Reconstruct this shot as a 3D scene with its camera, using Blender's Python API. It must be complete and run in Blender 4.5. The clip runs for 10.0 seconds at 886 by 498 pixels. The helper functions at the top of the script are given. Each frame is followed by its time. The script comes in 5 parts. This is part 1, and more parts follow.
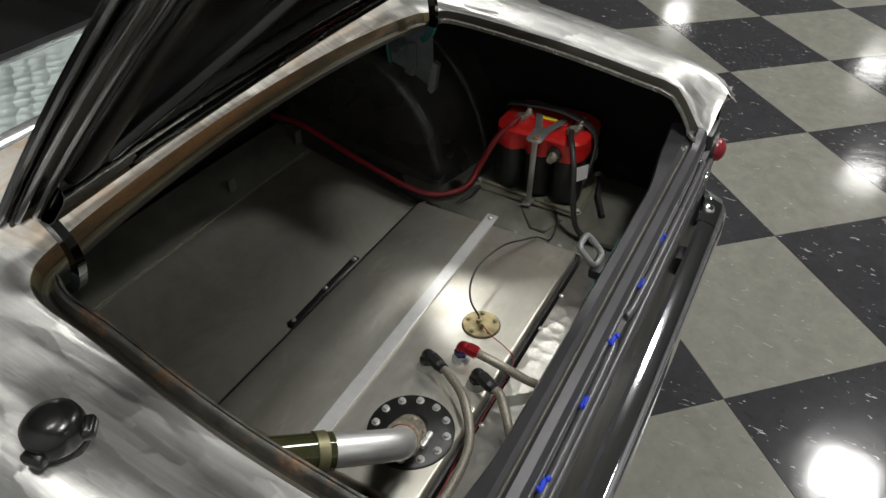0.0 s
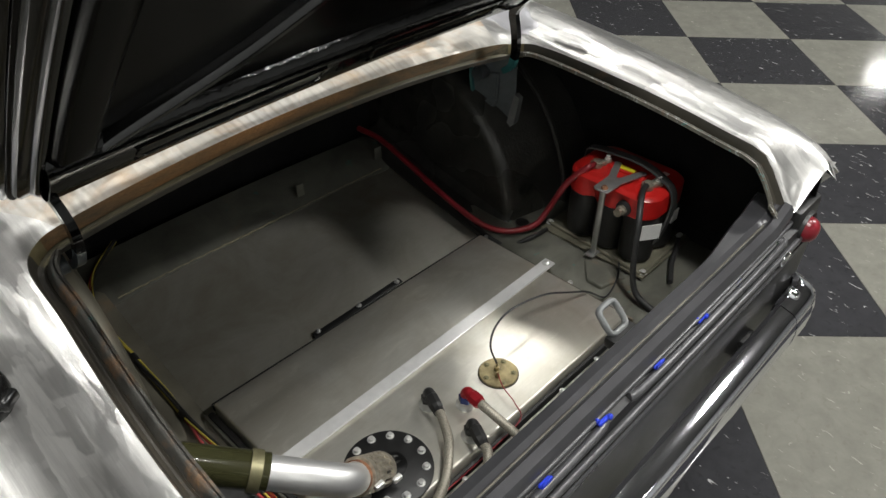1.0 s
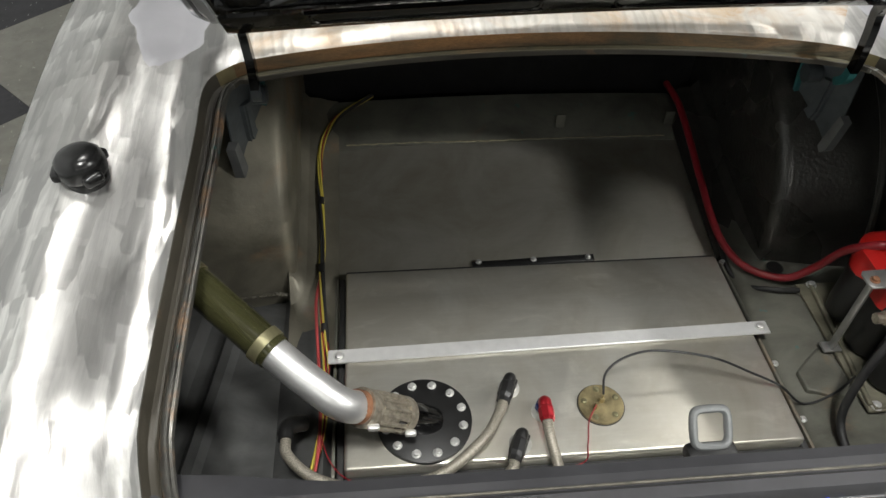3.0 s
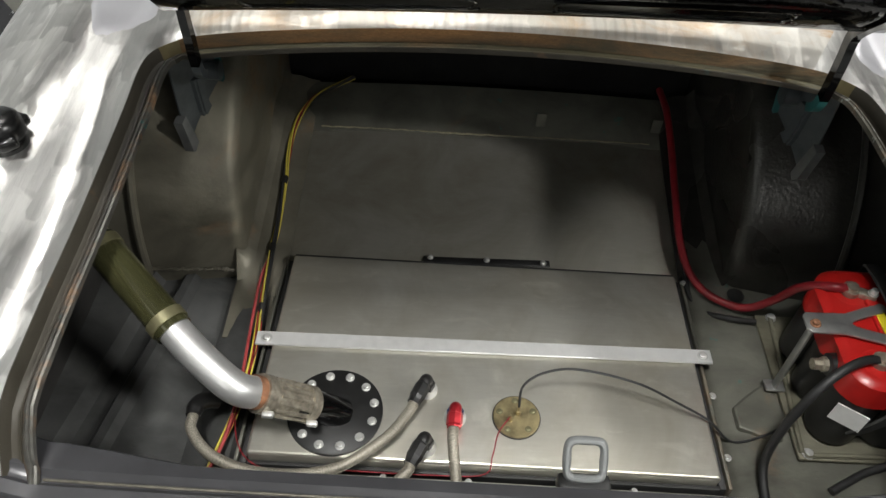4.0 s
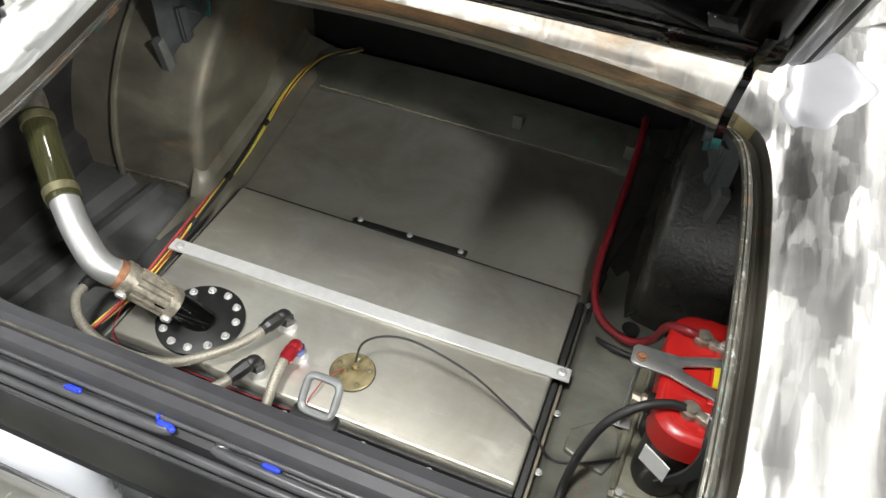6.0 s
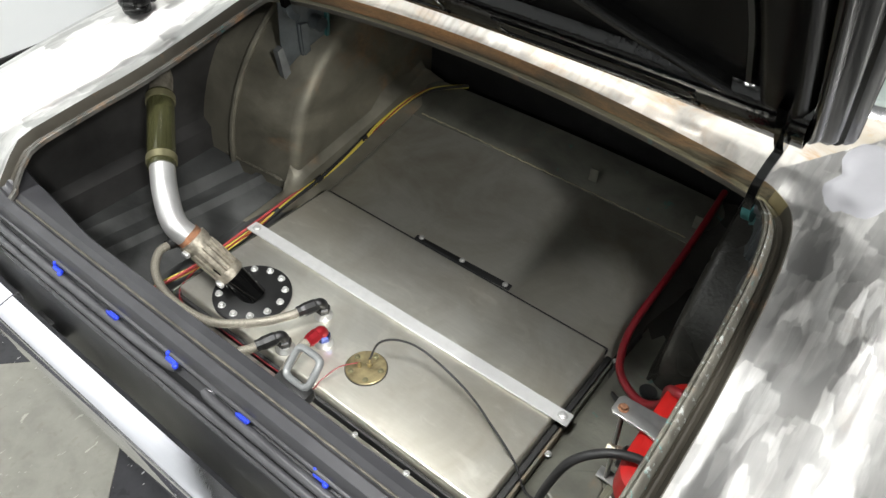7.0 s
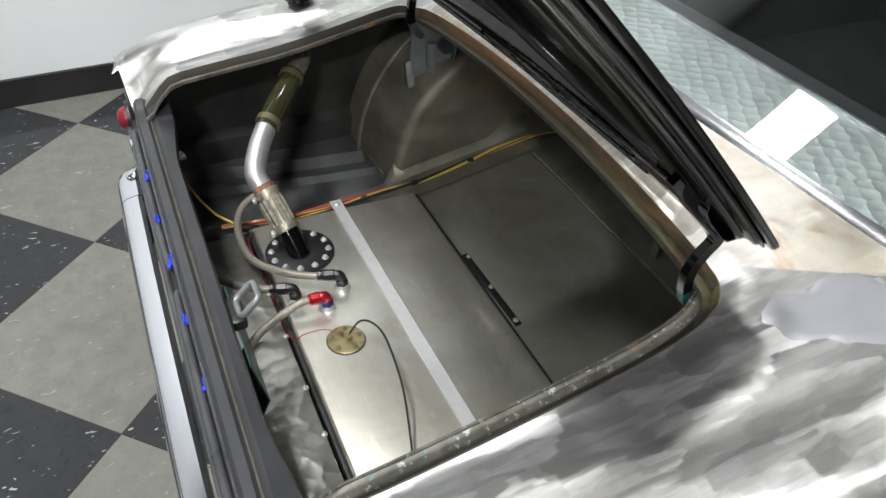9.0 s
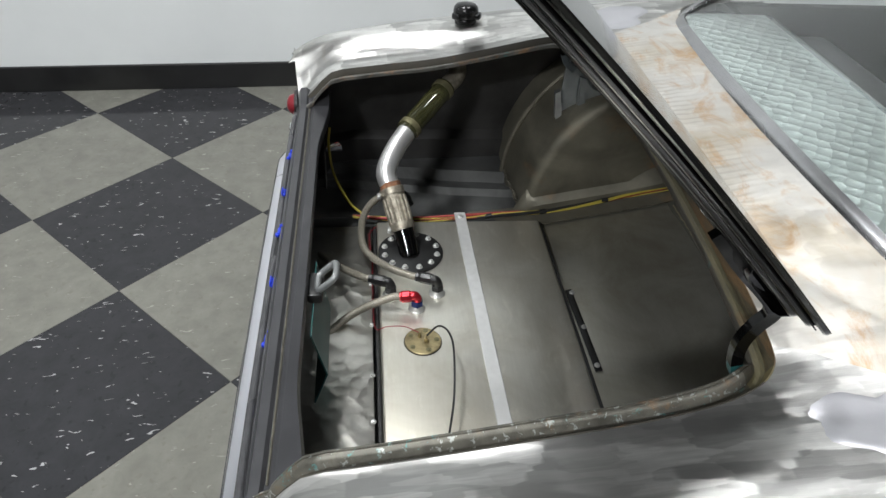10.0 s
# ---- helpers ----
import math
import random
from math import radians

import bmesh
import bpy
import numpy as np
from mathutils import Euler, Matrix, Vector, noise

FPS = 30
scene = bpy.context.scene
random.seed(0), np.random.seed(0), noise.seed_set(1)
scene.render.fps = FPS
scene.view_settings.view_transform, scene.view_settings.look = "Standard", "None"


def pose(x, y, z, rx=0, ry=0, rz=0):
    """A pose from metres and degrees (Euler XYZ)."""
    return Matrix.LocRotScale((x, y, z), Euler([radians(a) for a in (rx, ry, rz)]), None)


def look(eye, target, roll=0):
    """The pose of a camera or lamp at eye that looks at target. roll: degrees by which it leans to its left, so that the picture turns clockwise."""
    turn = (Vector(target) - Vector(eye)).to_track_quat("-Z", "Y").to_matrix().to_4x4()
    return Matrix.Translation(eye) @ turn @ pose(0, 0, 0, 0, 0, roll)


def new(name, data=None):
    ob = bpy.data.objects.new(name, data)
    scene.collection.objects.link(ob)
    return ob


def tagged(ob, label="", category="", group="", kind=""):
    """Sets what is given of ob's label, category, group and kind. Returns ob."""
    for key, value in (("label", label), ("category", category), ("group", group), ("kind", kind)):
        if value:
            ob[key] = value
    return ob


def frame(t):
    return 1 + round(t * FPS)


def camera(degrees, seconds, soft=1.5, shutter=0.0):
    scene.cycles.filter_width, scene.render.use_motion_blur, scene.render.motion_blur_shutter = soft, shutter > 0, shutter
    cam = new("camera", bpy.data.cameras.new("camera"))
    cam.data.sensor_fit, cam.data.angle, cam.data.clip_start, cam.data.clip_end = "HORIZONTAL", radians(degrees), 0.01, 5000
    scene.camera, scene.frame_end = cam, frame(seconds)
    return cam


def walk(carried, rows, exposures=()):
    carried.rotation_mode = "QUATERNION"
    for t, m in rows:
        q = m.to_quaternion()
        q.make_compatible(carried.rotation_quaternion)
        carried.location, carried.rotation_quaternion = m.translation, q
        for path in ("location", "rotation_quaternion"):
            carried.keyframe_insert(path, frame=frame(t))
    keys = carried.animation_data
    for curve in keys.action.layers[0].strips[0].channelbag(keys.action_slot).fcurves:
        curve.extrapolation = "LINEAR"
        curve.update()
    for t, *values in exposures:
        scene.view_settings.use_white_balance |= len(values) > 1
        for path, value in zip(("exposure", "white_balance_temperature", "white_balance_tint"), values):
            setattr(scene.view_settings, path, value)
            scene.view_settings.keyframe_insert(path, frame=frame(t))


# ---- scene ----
cam = camera(63.7, 10.0)
# The car stands nose down on the level floor: CAR turns its axes (x right, y forward, z up) into the room's.
CAR = pose(0, 0, 0, -1.9, 0, 0) @ Matrix.Translation((0, -0.006, -0.012))
PATH = [
    (0, (-0.805, -0.112, 1.356), (0.557, 0.589, 0.07), 2.3),
    (0.5, (-0.735, -0.188, 1.357), (0.538, 0.701, 0.096), 2.3),
    (1, (-0.639, -0.253, 1.35), (0.507, 0.809, 0.101), 2.0),
    (1.5, (-0.539, -0.284, 1.348), (0.386, 0.947, 0.071), 1.8),
    (2, (-0.433, -0.296, 1.346), (0.199, 1.044, 0.002), 1.9),
    (2.5, (-0.355, -0.288, 1.35), (0.027, 1.056, -0.08), 2.0),
    (2.7, (-0.316, -0.302, 1.34), (-0.039, 1.057, -0.101), 2.0),
    (3.8, (-0.118, -0.257, 1.371), (-0.103, 1.037, -0.154), 3.0),
    (4, (-0.071, -0.264, 1.362), (-0.077, 1.043, -0.152), 3.0),
    (4.5, (0.042, -0.269, 1.353), (0.01, 1.039, -0.159), 2.9),
    (5, (0.165, -0.277, 1.352), (0.066, 1.0265, -0.1645), 3.0),
    (5.2, (0.203, -0.284, 1.35), (0.067, 1.032, -0.149), 3.9),
    (6.5, (0.456, -0.263, 1.362), (-0.198, 0.928, -0.106), 2.2),
    (7, (0.557, -0.252, 1.368), (-0.29, 0.902, -0.029), 2.3),
    (7.5, (0.667, -0.219, 1.373), (-0.304, 0.876, 0.01), 2.2),
    (8, (0.772, -0.153, 1.373), (-0.343, 0.812, 0.021), 1.9),
    (8.5, (0.853, -0.07, 1.376), (-0.373, 0.767, 0.035), 1.6),
    (9, (0.906, 0.012, 1.382), (-0.455, 0.678, 0.076), 1.8),
    (9.5, (0.958, 0.113, 1.388), (-0.527, 0.551, 0.122), 0.9),
    (10, (0.987, 0.174, 1.373), (-0.572, 0.342, 0.131), 1.4),
]
EXPOSURES = [(0.0, -1.5, 6500, 10), (1.0, -1.15, 6500, 10), (2.5, -0.88, 6500, 10), (4.0, -0.9, 6500, 10), (5.0, -0.45, 6480, 10), (6.5, -0.25, 6400, 10), (8.0, -0.48, 6280, 10), (10.0, -1.06, 6180, 10)]
walk(cam, [(t, look(eye, target, roll)) for t, eye, target, roll in PATH], EXPOSURES)

# ---- light ----
world = bpy.data.worlds.new("world")
scene.world = world
world.use_nodes = True
world.node_tree.nodes["Background"].inputs[0].default_value = (0.9, 0.95, 1.0, 1)
world.node_tree.nodes["Background"].inputs[1].default_value = 0.0

CEILING = 3.6
# The pair at y -5.2 is added fill, with no known fixture there.
LIGHTS = [(-0.2, -0.6, 145), (1.70, -0.6, 75), (3.55, -1.5, 340), (8.4, -1.3, 45), (12.0, -1.2, 45), (-0.2, -5.2, 60), (3.9, -5.2, 60),
          # (2.1, 4.1) is an unseen lamp added to brighten the right quarter panel
          (3.15, 1.8, 60), (8.4, 2.1, 45), (12.4, 2.1, 45), (-0.66, 1.20, 40), (2.1, 4.1, 52)]


# ---- materials ----
def nodes_of(name):
    m = bpy.data.materials.new(name)
    m.use_nodes = True
    nt = m.node_tree
    return m, nt, nt.nodes["Principled BSDF"]


def link(nt, a, b):
    nt.links.new(a, b)


def coords(nt, scale=(1, 1, 1), turn=(0, 0, 0)):
    tc = nt.nodes.new("ShaderNodeTexCoord")
    mp = nt.nodes.new("ShaderNodeMapping")
    mp.inputs["Scale"].default_value = scale
    mp.inputs["Rotation"].default_value = turn
    link(nt, tc.outputs["Object"], mp.inputs["Vector"])
    return mp.outputs["Vector"]


def noise_tex(nt, vec, scale, detail=4.0, rough=0.55, distortion=0.0):
    n = nt.nodes.new("ShaderNodeTexNoise")
    n.inputs["Scale"].default_value = scale
    n.inputs["Detail"].default_value = detail
    n.inputs["Roughness"].default_value = rough
    n.inputs["Distortion"].default_value = distortion
    link(nt, vec, n.inputs["Vector"])
    return n.outputs["Fac"]


def noise_vec(nt, vec, scale):
    n = nt.nodes.new("ShaderNodeTexNoise")
    n.inputs["Scale"].default_value = scale
    link(nt, vec, n.inputs["Vector"])
    return n.outputs["Color"]


def ramp(nt, fac, stops):
    r = nt.nodes.new("ShaderNodeValToRGB")
    el = r.color_ramp.elements
    while len(el) < len(stops):
        el.new(0.5)
    for e, (p, c) in zip(el, stops):
        e.position = p
        e.color = (*c, 1) if len(c) == 3 else c
    link(nt, fac, r.inputs["Fac"])
    return r.outputs["Color"]


def grey(*v):
    return [(p, (c, c, c)) for p, c in v]


def mix(nt, fac, a, b):
    m = nt.nodes.new("ShaderNodeMix")
    m.data_type = "RGBA"
    for sock, val in ((m.inputs["Factor"], fac), (m.inputs["A"], a), (m.inputs["B"], b)):
        if isinstance(val, (int, float)):
            sock.default_value = val
        elif isinstance(val, tuple):
            sock.default_value = (*val, 1)
        else:
            link(nt, val, sock)
    return m.outputs["Result"]


def bump(nt, bsdf, height, strength, dist=0.002):
    b = nt.nodes.new("ShaderNodeBump")
    b.inputs["Strength"].default_value = strength
    b.inputs["Distance"].default_value = dist
    link(nt, height, b.inputs["Height"])
    link(nt, b.outputs["Normal"], bsdf.inputs["Normal"])


def plain(name, color, rough=0.5, metal=0.0, vary=0.25, scale=30.0, bumps=0.1, coat=0.0):
    """A surface of one colour with fine grain and larger blotches."""
    m, nt, b = nodes_of(name)
    v = coords(nt)
    n1 = noise_tex(nt, v, scale, 5)
    n2 = noise_tex(nt, v, scale * 0.12, 3)
    lo = tuple(c * (1 - vary) for c in color)
    hi = tuple(min(1.0, c * (1 + vary)) for c in color)
    c1 = ramp(nt, n1, [(0.3, lo), (0.7, hi)])
    c2 = mix(nt, ramp(nt, n2, grey((0.35, 0.0), (0.65, 0.5))), c1, tuple(c * (1 - 0.5 * vary) for c in color))
    link(nt, c2, b.inputs["Base Color"])
    b.inputs["Metallic"].default_value = metal
    link(nt, ramp(nt, n2, grey((0.3, max(0.02, rough * 0.8)), (0.7, min(1, rough * 1.2)))), b.inputs["Roughness"])
    b.inputs["Coat Weight"].default_value = coat
    if bumps:
        bump(nt, b, noise_tex(nt, v, scale * 6, 3), bumps)
    return m


def bare_steel(name, rust=0.5, dark=0.3, rough=0.32, streak=(1, 9, 1), turn=(0, 0, 0.3), tint=(0.62, 0.62, 0.60), metal=1.0, teal=0.0, rscale=4.3, rstretch=(1, 1, 1)):
    """Ground sheet steel: grinder marks, smeared dark patches, and films of rust."""
    m, nt, b = nodes_of(name)
    v = coords(nt)
    vs = coords(nt, streak, turn)
    big = noise_tex(nt, v, 6.0, 4, 0.6, 0.6)
    smear = noise_tex(nt, vs, 9.0, 5, 0.6, 0.4)
    fine = noise_tex(nt, vs, 60.0, 4, 0.7)
    rmask = noise_tex(nt, coords(nt, rstretch), rscale, 7, 0.65, 0.4)
    dk = tuple(c * (1 - dark) for c in tint)
    c = ramp(nt, smear, [(0.32, dk), (0.62, tint)])
    c = mix(nt, ramp(nt, big, grey((0.42, 0.0), (0.62, dark))), c, tuple(x * 0.55 for x in tint))
    if teal:
        spots = noise_tex(nt, v, 26.0, 4, 0.6, 0.3)
        c = mix(nt, ramp(nt, spots, grey((0.66, 0.0), (0.70, 0.8 * teal))), c, (0.05, 0.20, 0.19))
    if not rust:
        link(nt, c, b.inputs["Base Color"])
        b.inputs["Metallic"].default_value = metal
        link(nt, ramp(nt, smear, grey((0.3, rough * 0.85), (0.7, rough * 1.2))), b.inputs["Roughness"])
        bump(nt, b, fine, 0.03, 0.001)
        return m
    rcol = ramp(nt, fine, [(0.3, (0.16, 0.07, 0.025)), (0.7, (0.42, 0.22, 0.08))])
    rfac = ramp(nt, rmask, grey((0.66 - 0.22 * rust, 0.0), (0.80 - 0.16 * rust, min(1.0, 0.25 + 0.7 * rust))))
    link(nt, mix(nt, rfac, c, rcol), b.inputs["Base Color"])
    inv = nt.nodes.new("ShaderNodeMath")
    inv.operation = "SUBTRACT"
    inv.inputs[0].default_value = 1.0
    link(nt, rfac, inv.inputs[1])
    mt = nt.nodes.new("ShaderNodeMath")
    mt.operation = "MULTIPLY"
    mt.inputs[1].default_value = metal
    link(nt, inv.outputs[0], mt.inputs[0])
    link(nt, mt.outputs[0], b.inputs["Metallic"])
    rg = ramp(nt, smear, grey((0.3, rough * 0.75), (0.7, rough * 1.35)))
    link(nt, mix(nt, rfac, rg, (0.75, 0.75, 0.75)), b.inputs["Roughness"])
    add = nt.nodes.new("ShaderNodeMath")
    add.operation = "MULTIPLY_ADD"
    link(nt, smear, add.inputs[0])
    add.inputs[1].default_value = 1.5
    link(nt, fine, add.inputs[2])
    bump(nt, b, add.outputs[0], 0.22, 0.003)
    return m


def flecked(m, pale, teal):
    """Small chips of old paint scattered over a material."""
    nt = m.node_tree
    b = nt.nodes["Principled BSDF"]
    base = b.inputs["Base Color"].links[0].from_socket
    v = coords(nt)
    chips = noise_tex(nt, v, 120.0, 4, 0.65, 0.6)
    which = noise_tex(nt, v, 22.0, 2)
    c = mix(nt, ramp(nt, chips, grey((0.585, 0.0), (0.615, 0.9))), base, mix(nt, ramp(nt, which, grey((0.52, 0.0), (0.58, 1.0))), pale, teal))
    link(nt, c, b.inputs["Base Color"])
    return m


def math_node(nt, op, a, b, c=None):
    n = nt.nodes.new("ShaderNodeMath")
    n.operation = op
    for sock, val in zip(n.inputs, (a, b, c)):
        if val is None:
            continue
        if isinstance(val, (int, float)):
            sock.default_value = val
        else:
            link(nt, val, sock)
    return n.outputs[0]


def facets(nt, v, cell, turn):
    """Straight-edged dabs of a grinding disc: a random colour for each, and how far along the dab a point lies."""
    mp = nt.nodes.new("ShaderNodeMapping")
    mp.inputs["Scale"].default_value = (cell[0], cell[1], 6.0)
    mp.inputs["Rotation"].default_value = (0, 0, turn)
    link(nt, v, mp.inputs["Vector"])
    vo = nt.nodes.new("ShaderNodeTexVoronoi")
    vo.distance = "CHEBYCHEV"
    vo.feature = "SMOOTH_F1"
    vo.inputs["Smoothness"].default_value = 0.10
    vo.inputs["Scale"].default_value = 1.0
    vo.inputs["Randomness"].default_value = 0.85
    link(nt, mp.outputs[0], vo.inputs["Vector"])
    loc = nt.nodes.new("ShaderNodeVectorMath")
    loc.operation = "SUBTRACT"
    link(nt, mp.outputs[0], loc.inputs[0])
    link(nt, vo.outputs["Position"], loc.inputs[1])
    sx = nt.nodes.new("ShaderNodeSeparateXYZ")
    link(nt, loc.outputs[0], sx.inputs[0])
    sep = nt.nodes.new("ShaderNodeSeparateColor")
    link(nt, vo.outputs["Color"], sep.inputs[0])
    return vo.outputs["Color"], sep.outputs[0], sep.outputs[1], sx.outputs[1]


def tilted(nt, bsdf, colors, amounts):
    """Leans the surface a little, each dab its own way."""
    geo = nt.nodes.new("ShaderNodeNewGeometry")
    acc = geo.outputs["Normal"]
    for c, amt in zip(colors, amounts):
        sub = nt.nodes.new("ShaderNodeVectorMath")
        sub.operation = "SUBTRACT"
        link(nt, c, sub.inputs[0])
        sub.inputs[1].default_value = (0.5, 0.5, 0.5)
        mad = nt.nodes.new("ShaderNodeVectorMath")
        mad.operation = "MULTIPLY_ADD"
        link(nt, sub.outputs[0], mad.inputs[0])
        mad.inputs[1].default_value = (amt, amt * 0.6, amt * 0.3)
        link(nt, acc, mad.inputs[2])
        acc = mad.outputs[0]
    nrm = nt.nodes.new("ShaderNodeVectorMath")
    nrm.operation = "NORMALIZE"
    link(nt, acc, nrm.inputs[0])
    return nrm.outputs[0]


def ground_steel(name, tint=(0.64, 0.635, 0.615), rust=0.1, cells=((48, 9), (20, 3.6)), turn=0.0, streak=(150, 4, 60), deep=0.5, film=0.0, metal=0.9, lean=(0.13, 0.09, 0.12), rough=(0.29, 0.45)):
    """Sheet steel cleaned with a grinding disc: overlapping straight dabs, each with its own lean and sheen, drawn out along the panel."""
    m, nt, b = nodes_of(name)
    v = coords(nt)
    wob = nt.nodes.new("ShaderNodeTexNoise")
    wob.inputs["Scale"].default_value = 9.0
    wob.inputs["Detail"].default_value = 3.0
    link(nt, v, wob.inputs["Vector"])
    off = nt.nodes.new("ShaderNodeVectorMath")
    off.operation = "MULTIPLY_ADD"
    link(nt, wob.outputs["Color"], off.inputs[0])
    off.inputs[1].default_value = (0.016, 0.03, 0.02)
    link(nt, v, off.inputs[2])
    ca, ra, ga, sa = facets(nt, off.outputs[0], cells[0], turn)
    cb, rb, gb, sb = facets(nt, off.outputs[0], cells[1], turn + 0.12)
    cc, rc, gc, sc = facets(nt, off.outputs[0], (cells[0][0] * 1.9, cells[0][1] * 2.0), turn - 0.1)
    fine = noise_tex(nt, coords(nt, streak, (0, 0, turn)), 1.0, 5, 0.65, 0.3)
    wide = noise_tex(nt, coords(nt, (34, 3.6, 8), (0, 0, turn)), 1.0, 5, 0.65, 0.4)
    big = noise_tex(nt, v, 4.5, 4, 0.6, 0.5)
    val = math_node(nt, "MULTIPLY_ADD", ra, 0.27, math_node(nt, "MULTIPLY_ADD", rb, 0.18, math_node(nt, "MULTIPLY_ADD", sa, 0.12, math_node(nt, "MULTIPLY_ADD", rc, 0.14, math_node(nt, "MULTIPLY", wide, 0.40)))))
    c = ramp(nt, val, [(0.32, tuple(x * deep for x in tint)), (0.50, tuple(x * (0.5 + 0.5 * deep) for x in tint)), (0.66, tuple(min(1, x * 1.16) for x in tint))])
    c = mix(nt, ramp(nt, fine, grey((0.45, 0.0), (0.72, 0.40))), c, tuple(x * 0.55 for x in tint))
    c = mix(nt, ramp(nt, big, grey((0.50, 0.0), (0.68, 0.45))), c, tuple(x * y for x, y in zip(tint, (0.42, 0.41, 0.39))))
    rmask = noise_tex(nt, v, 7.0, 7, 0.65, 0.4)
    rfac = ramp(nt, rmask, grey((0.66 - 0.2 * rust, 0.0), (0.84 - 0.2 * rust, min(0.9, 0.2 + rust))))
    c = mix(nt, rfac, c, ramp(nt, fine, [(0.3, (0.34, 0.18, 0.07)), (0.7, (0.55, 0.37, 0.20))]))
    drag = wide
    if film:
        # a brown film towards the window, in blots
        sy = nt.nodes.new("ShaderNodeSeparateXYZ")
        link(nt, v, sy.inputs[0])
        band = ramp(nt, math_node(nt, "MULTIPLY_ADD", wide, 0.10, sy.outputs[1]), grey((0.23, 0.0), (0.32, film)))
        c = mix(nt, band, c, ramp(nt, big, [(0.35, (0.43, 0.37, 0.27)), (0.60, (0.60, 0.585, 0.55))]))
        blot = noise_tex(nt, coords(nt, (1.0, 1.7, 1.0)), 9.0, 7, 0.7, 0.8)
        c = mix(nt, math_node(nt, "MULTIPLY", ramp(nt, blot, grey((0.50, 0.0), (0.66, 0.9))), band), c, ramp(nt, fine, [(0.3, (0.36, 0.19, 0.065)), (0.7, (0.50, 0.31, 0.13))]))
        # file marks across the panel, in patches, next to the gutter
        saw = math_node(nt, "SINE", math_node(nt, "MULTIPLY_ADD", math_node(nt, "MULTIPLY_ADD", big, 0.05, sy.outputs[0]), 420.0, math_node(nt, "MULTIPLY", wide, 3.0)), None)
        near = ramp(nt, sy.outputs[1], grey((0.27, 1.0), (0.33, 0.0)))
        marks = math_node(nt, "MULTIPLY", math_node(nt, "MULTIPLY", saw, near), ramp(nt, noise_tex(nt, v, 5.0, 3), grey((0.46, 0.0), (0.56, 1.0))))
        c = mix(nt, math_node(nt, "MULTIPLY", marks, 0.35), c, (0.26, 0.23, 0.18))
        drag = math_node(nt, "MULTIPLY_ADD", marks, 0.25, wide)
    link(nt, c, b.inputs["Base Color"])
    b.inputs["Metallic"].default_value = metal
    rg = ramp(nt, math_node(nt, "MULTIPLY_ADD", ga, 0.5, math_node(nt, "MULTIPLY", gb, 0.5)), grey((0.2, rough[0]), (0.8, rough[1])))
    link(nt, mix(nt, rfac, rg, (0.6, 0.6, 0.6)), b.inputs["Roughness"])
    b.inputs["Anisotropic"].default_value = 0.6
    tan = nt.nodes.new("ShaderNodeTangent")
    tan.direction_type = "RADIAL"
    tan.axis = "X"
    link(nt, tan.outputs[0], b.inputs["Tangent"])
    link(nt, math_node(nt, "MULTIPLY_ADD", gb, 0.10, 0.95), b.inputs["Anisotropic Rotation"])
    bp = nt.nodes.new("ShaderNodeBump")
    bp.inputs["Strength"].default_value = 0.14
    bp.inputs["Distance"].default_value = 0.002
    link(nt, math_node(nt, "MULTIPLY_ADD", drag, 1.2, fine), bp.inputs["Height"])
    link(nt, tilted(nt, b, (ca, cb, cc), lean), bp.inputs["Normal"])
    link(nt, bp.outputs["Normal"], b.inputs["Normal"])
    return m


def swirled(name, size=0.035, tint=(0.7, 0.7, 0.68), strength=0.35, rand=0.6, soft=0.0):
    """Engine-turned aluminium: overlapping round brush marks, each a shallow dish with its own gloss."""
    m, nt, b = nodes_of(name)
    v = coords(nt)
    wob = mix(nt, 0.012, coords(nt, (1, 1, 1), (0, 0, 0.6)), noise_vec(nt, v, 30.0))
    vo = nt.nodes.new("ShaderNodeTexVoronoi")
    vo.inputs["Scale"].default_value = 1 / size
    if soft:
        vo.feature = "SMOOTH_F1"
        vo.inputs["Smoothness"].default_value = soft
    vo.inputs["Randomness"].default_value = rand
    link(nt, wob, vo.inputs["Vector"])
    dish = math_node(nt, "MULTIPLY", vo.outputs["Distance"], vo.outputs["Distance"])
    n = noise_tex(nt, v, 9.0, 4)
    fine = noise_tex(nt, v, 160.0, 3)
    c = ramp(nt, n, [(0.35, tuple(c * 0.75 for c in tint)), (0.7, tint)])
    c = mix(nt, ramp(nt, dish, grey((0.25, 0.0), (0.55, 0.45))), c, tuple(x * 0.72 for x in tint))
    link(nt, c, b.inputs["Base Color"])
    b.inputs["Metallic"].default_value = 0.95
    link(nt, ramp(nt, fine, grey((0.3, 0.30), (0.7, 0.42))), b.inputs["Roughness"])
    bump(nt, b, math_node(nt, "MULTIPLY_ADD", fine, 0.04, dish), strength, 0.006)
    return m


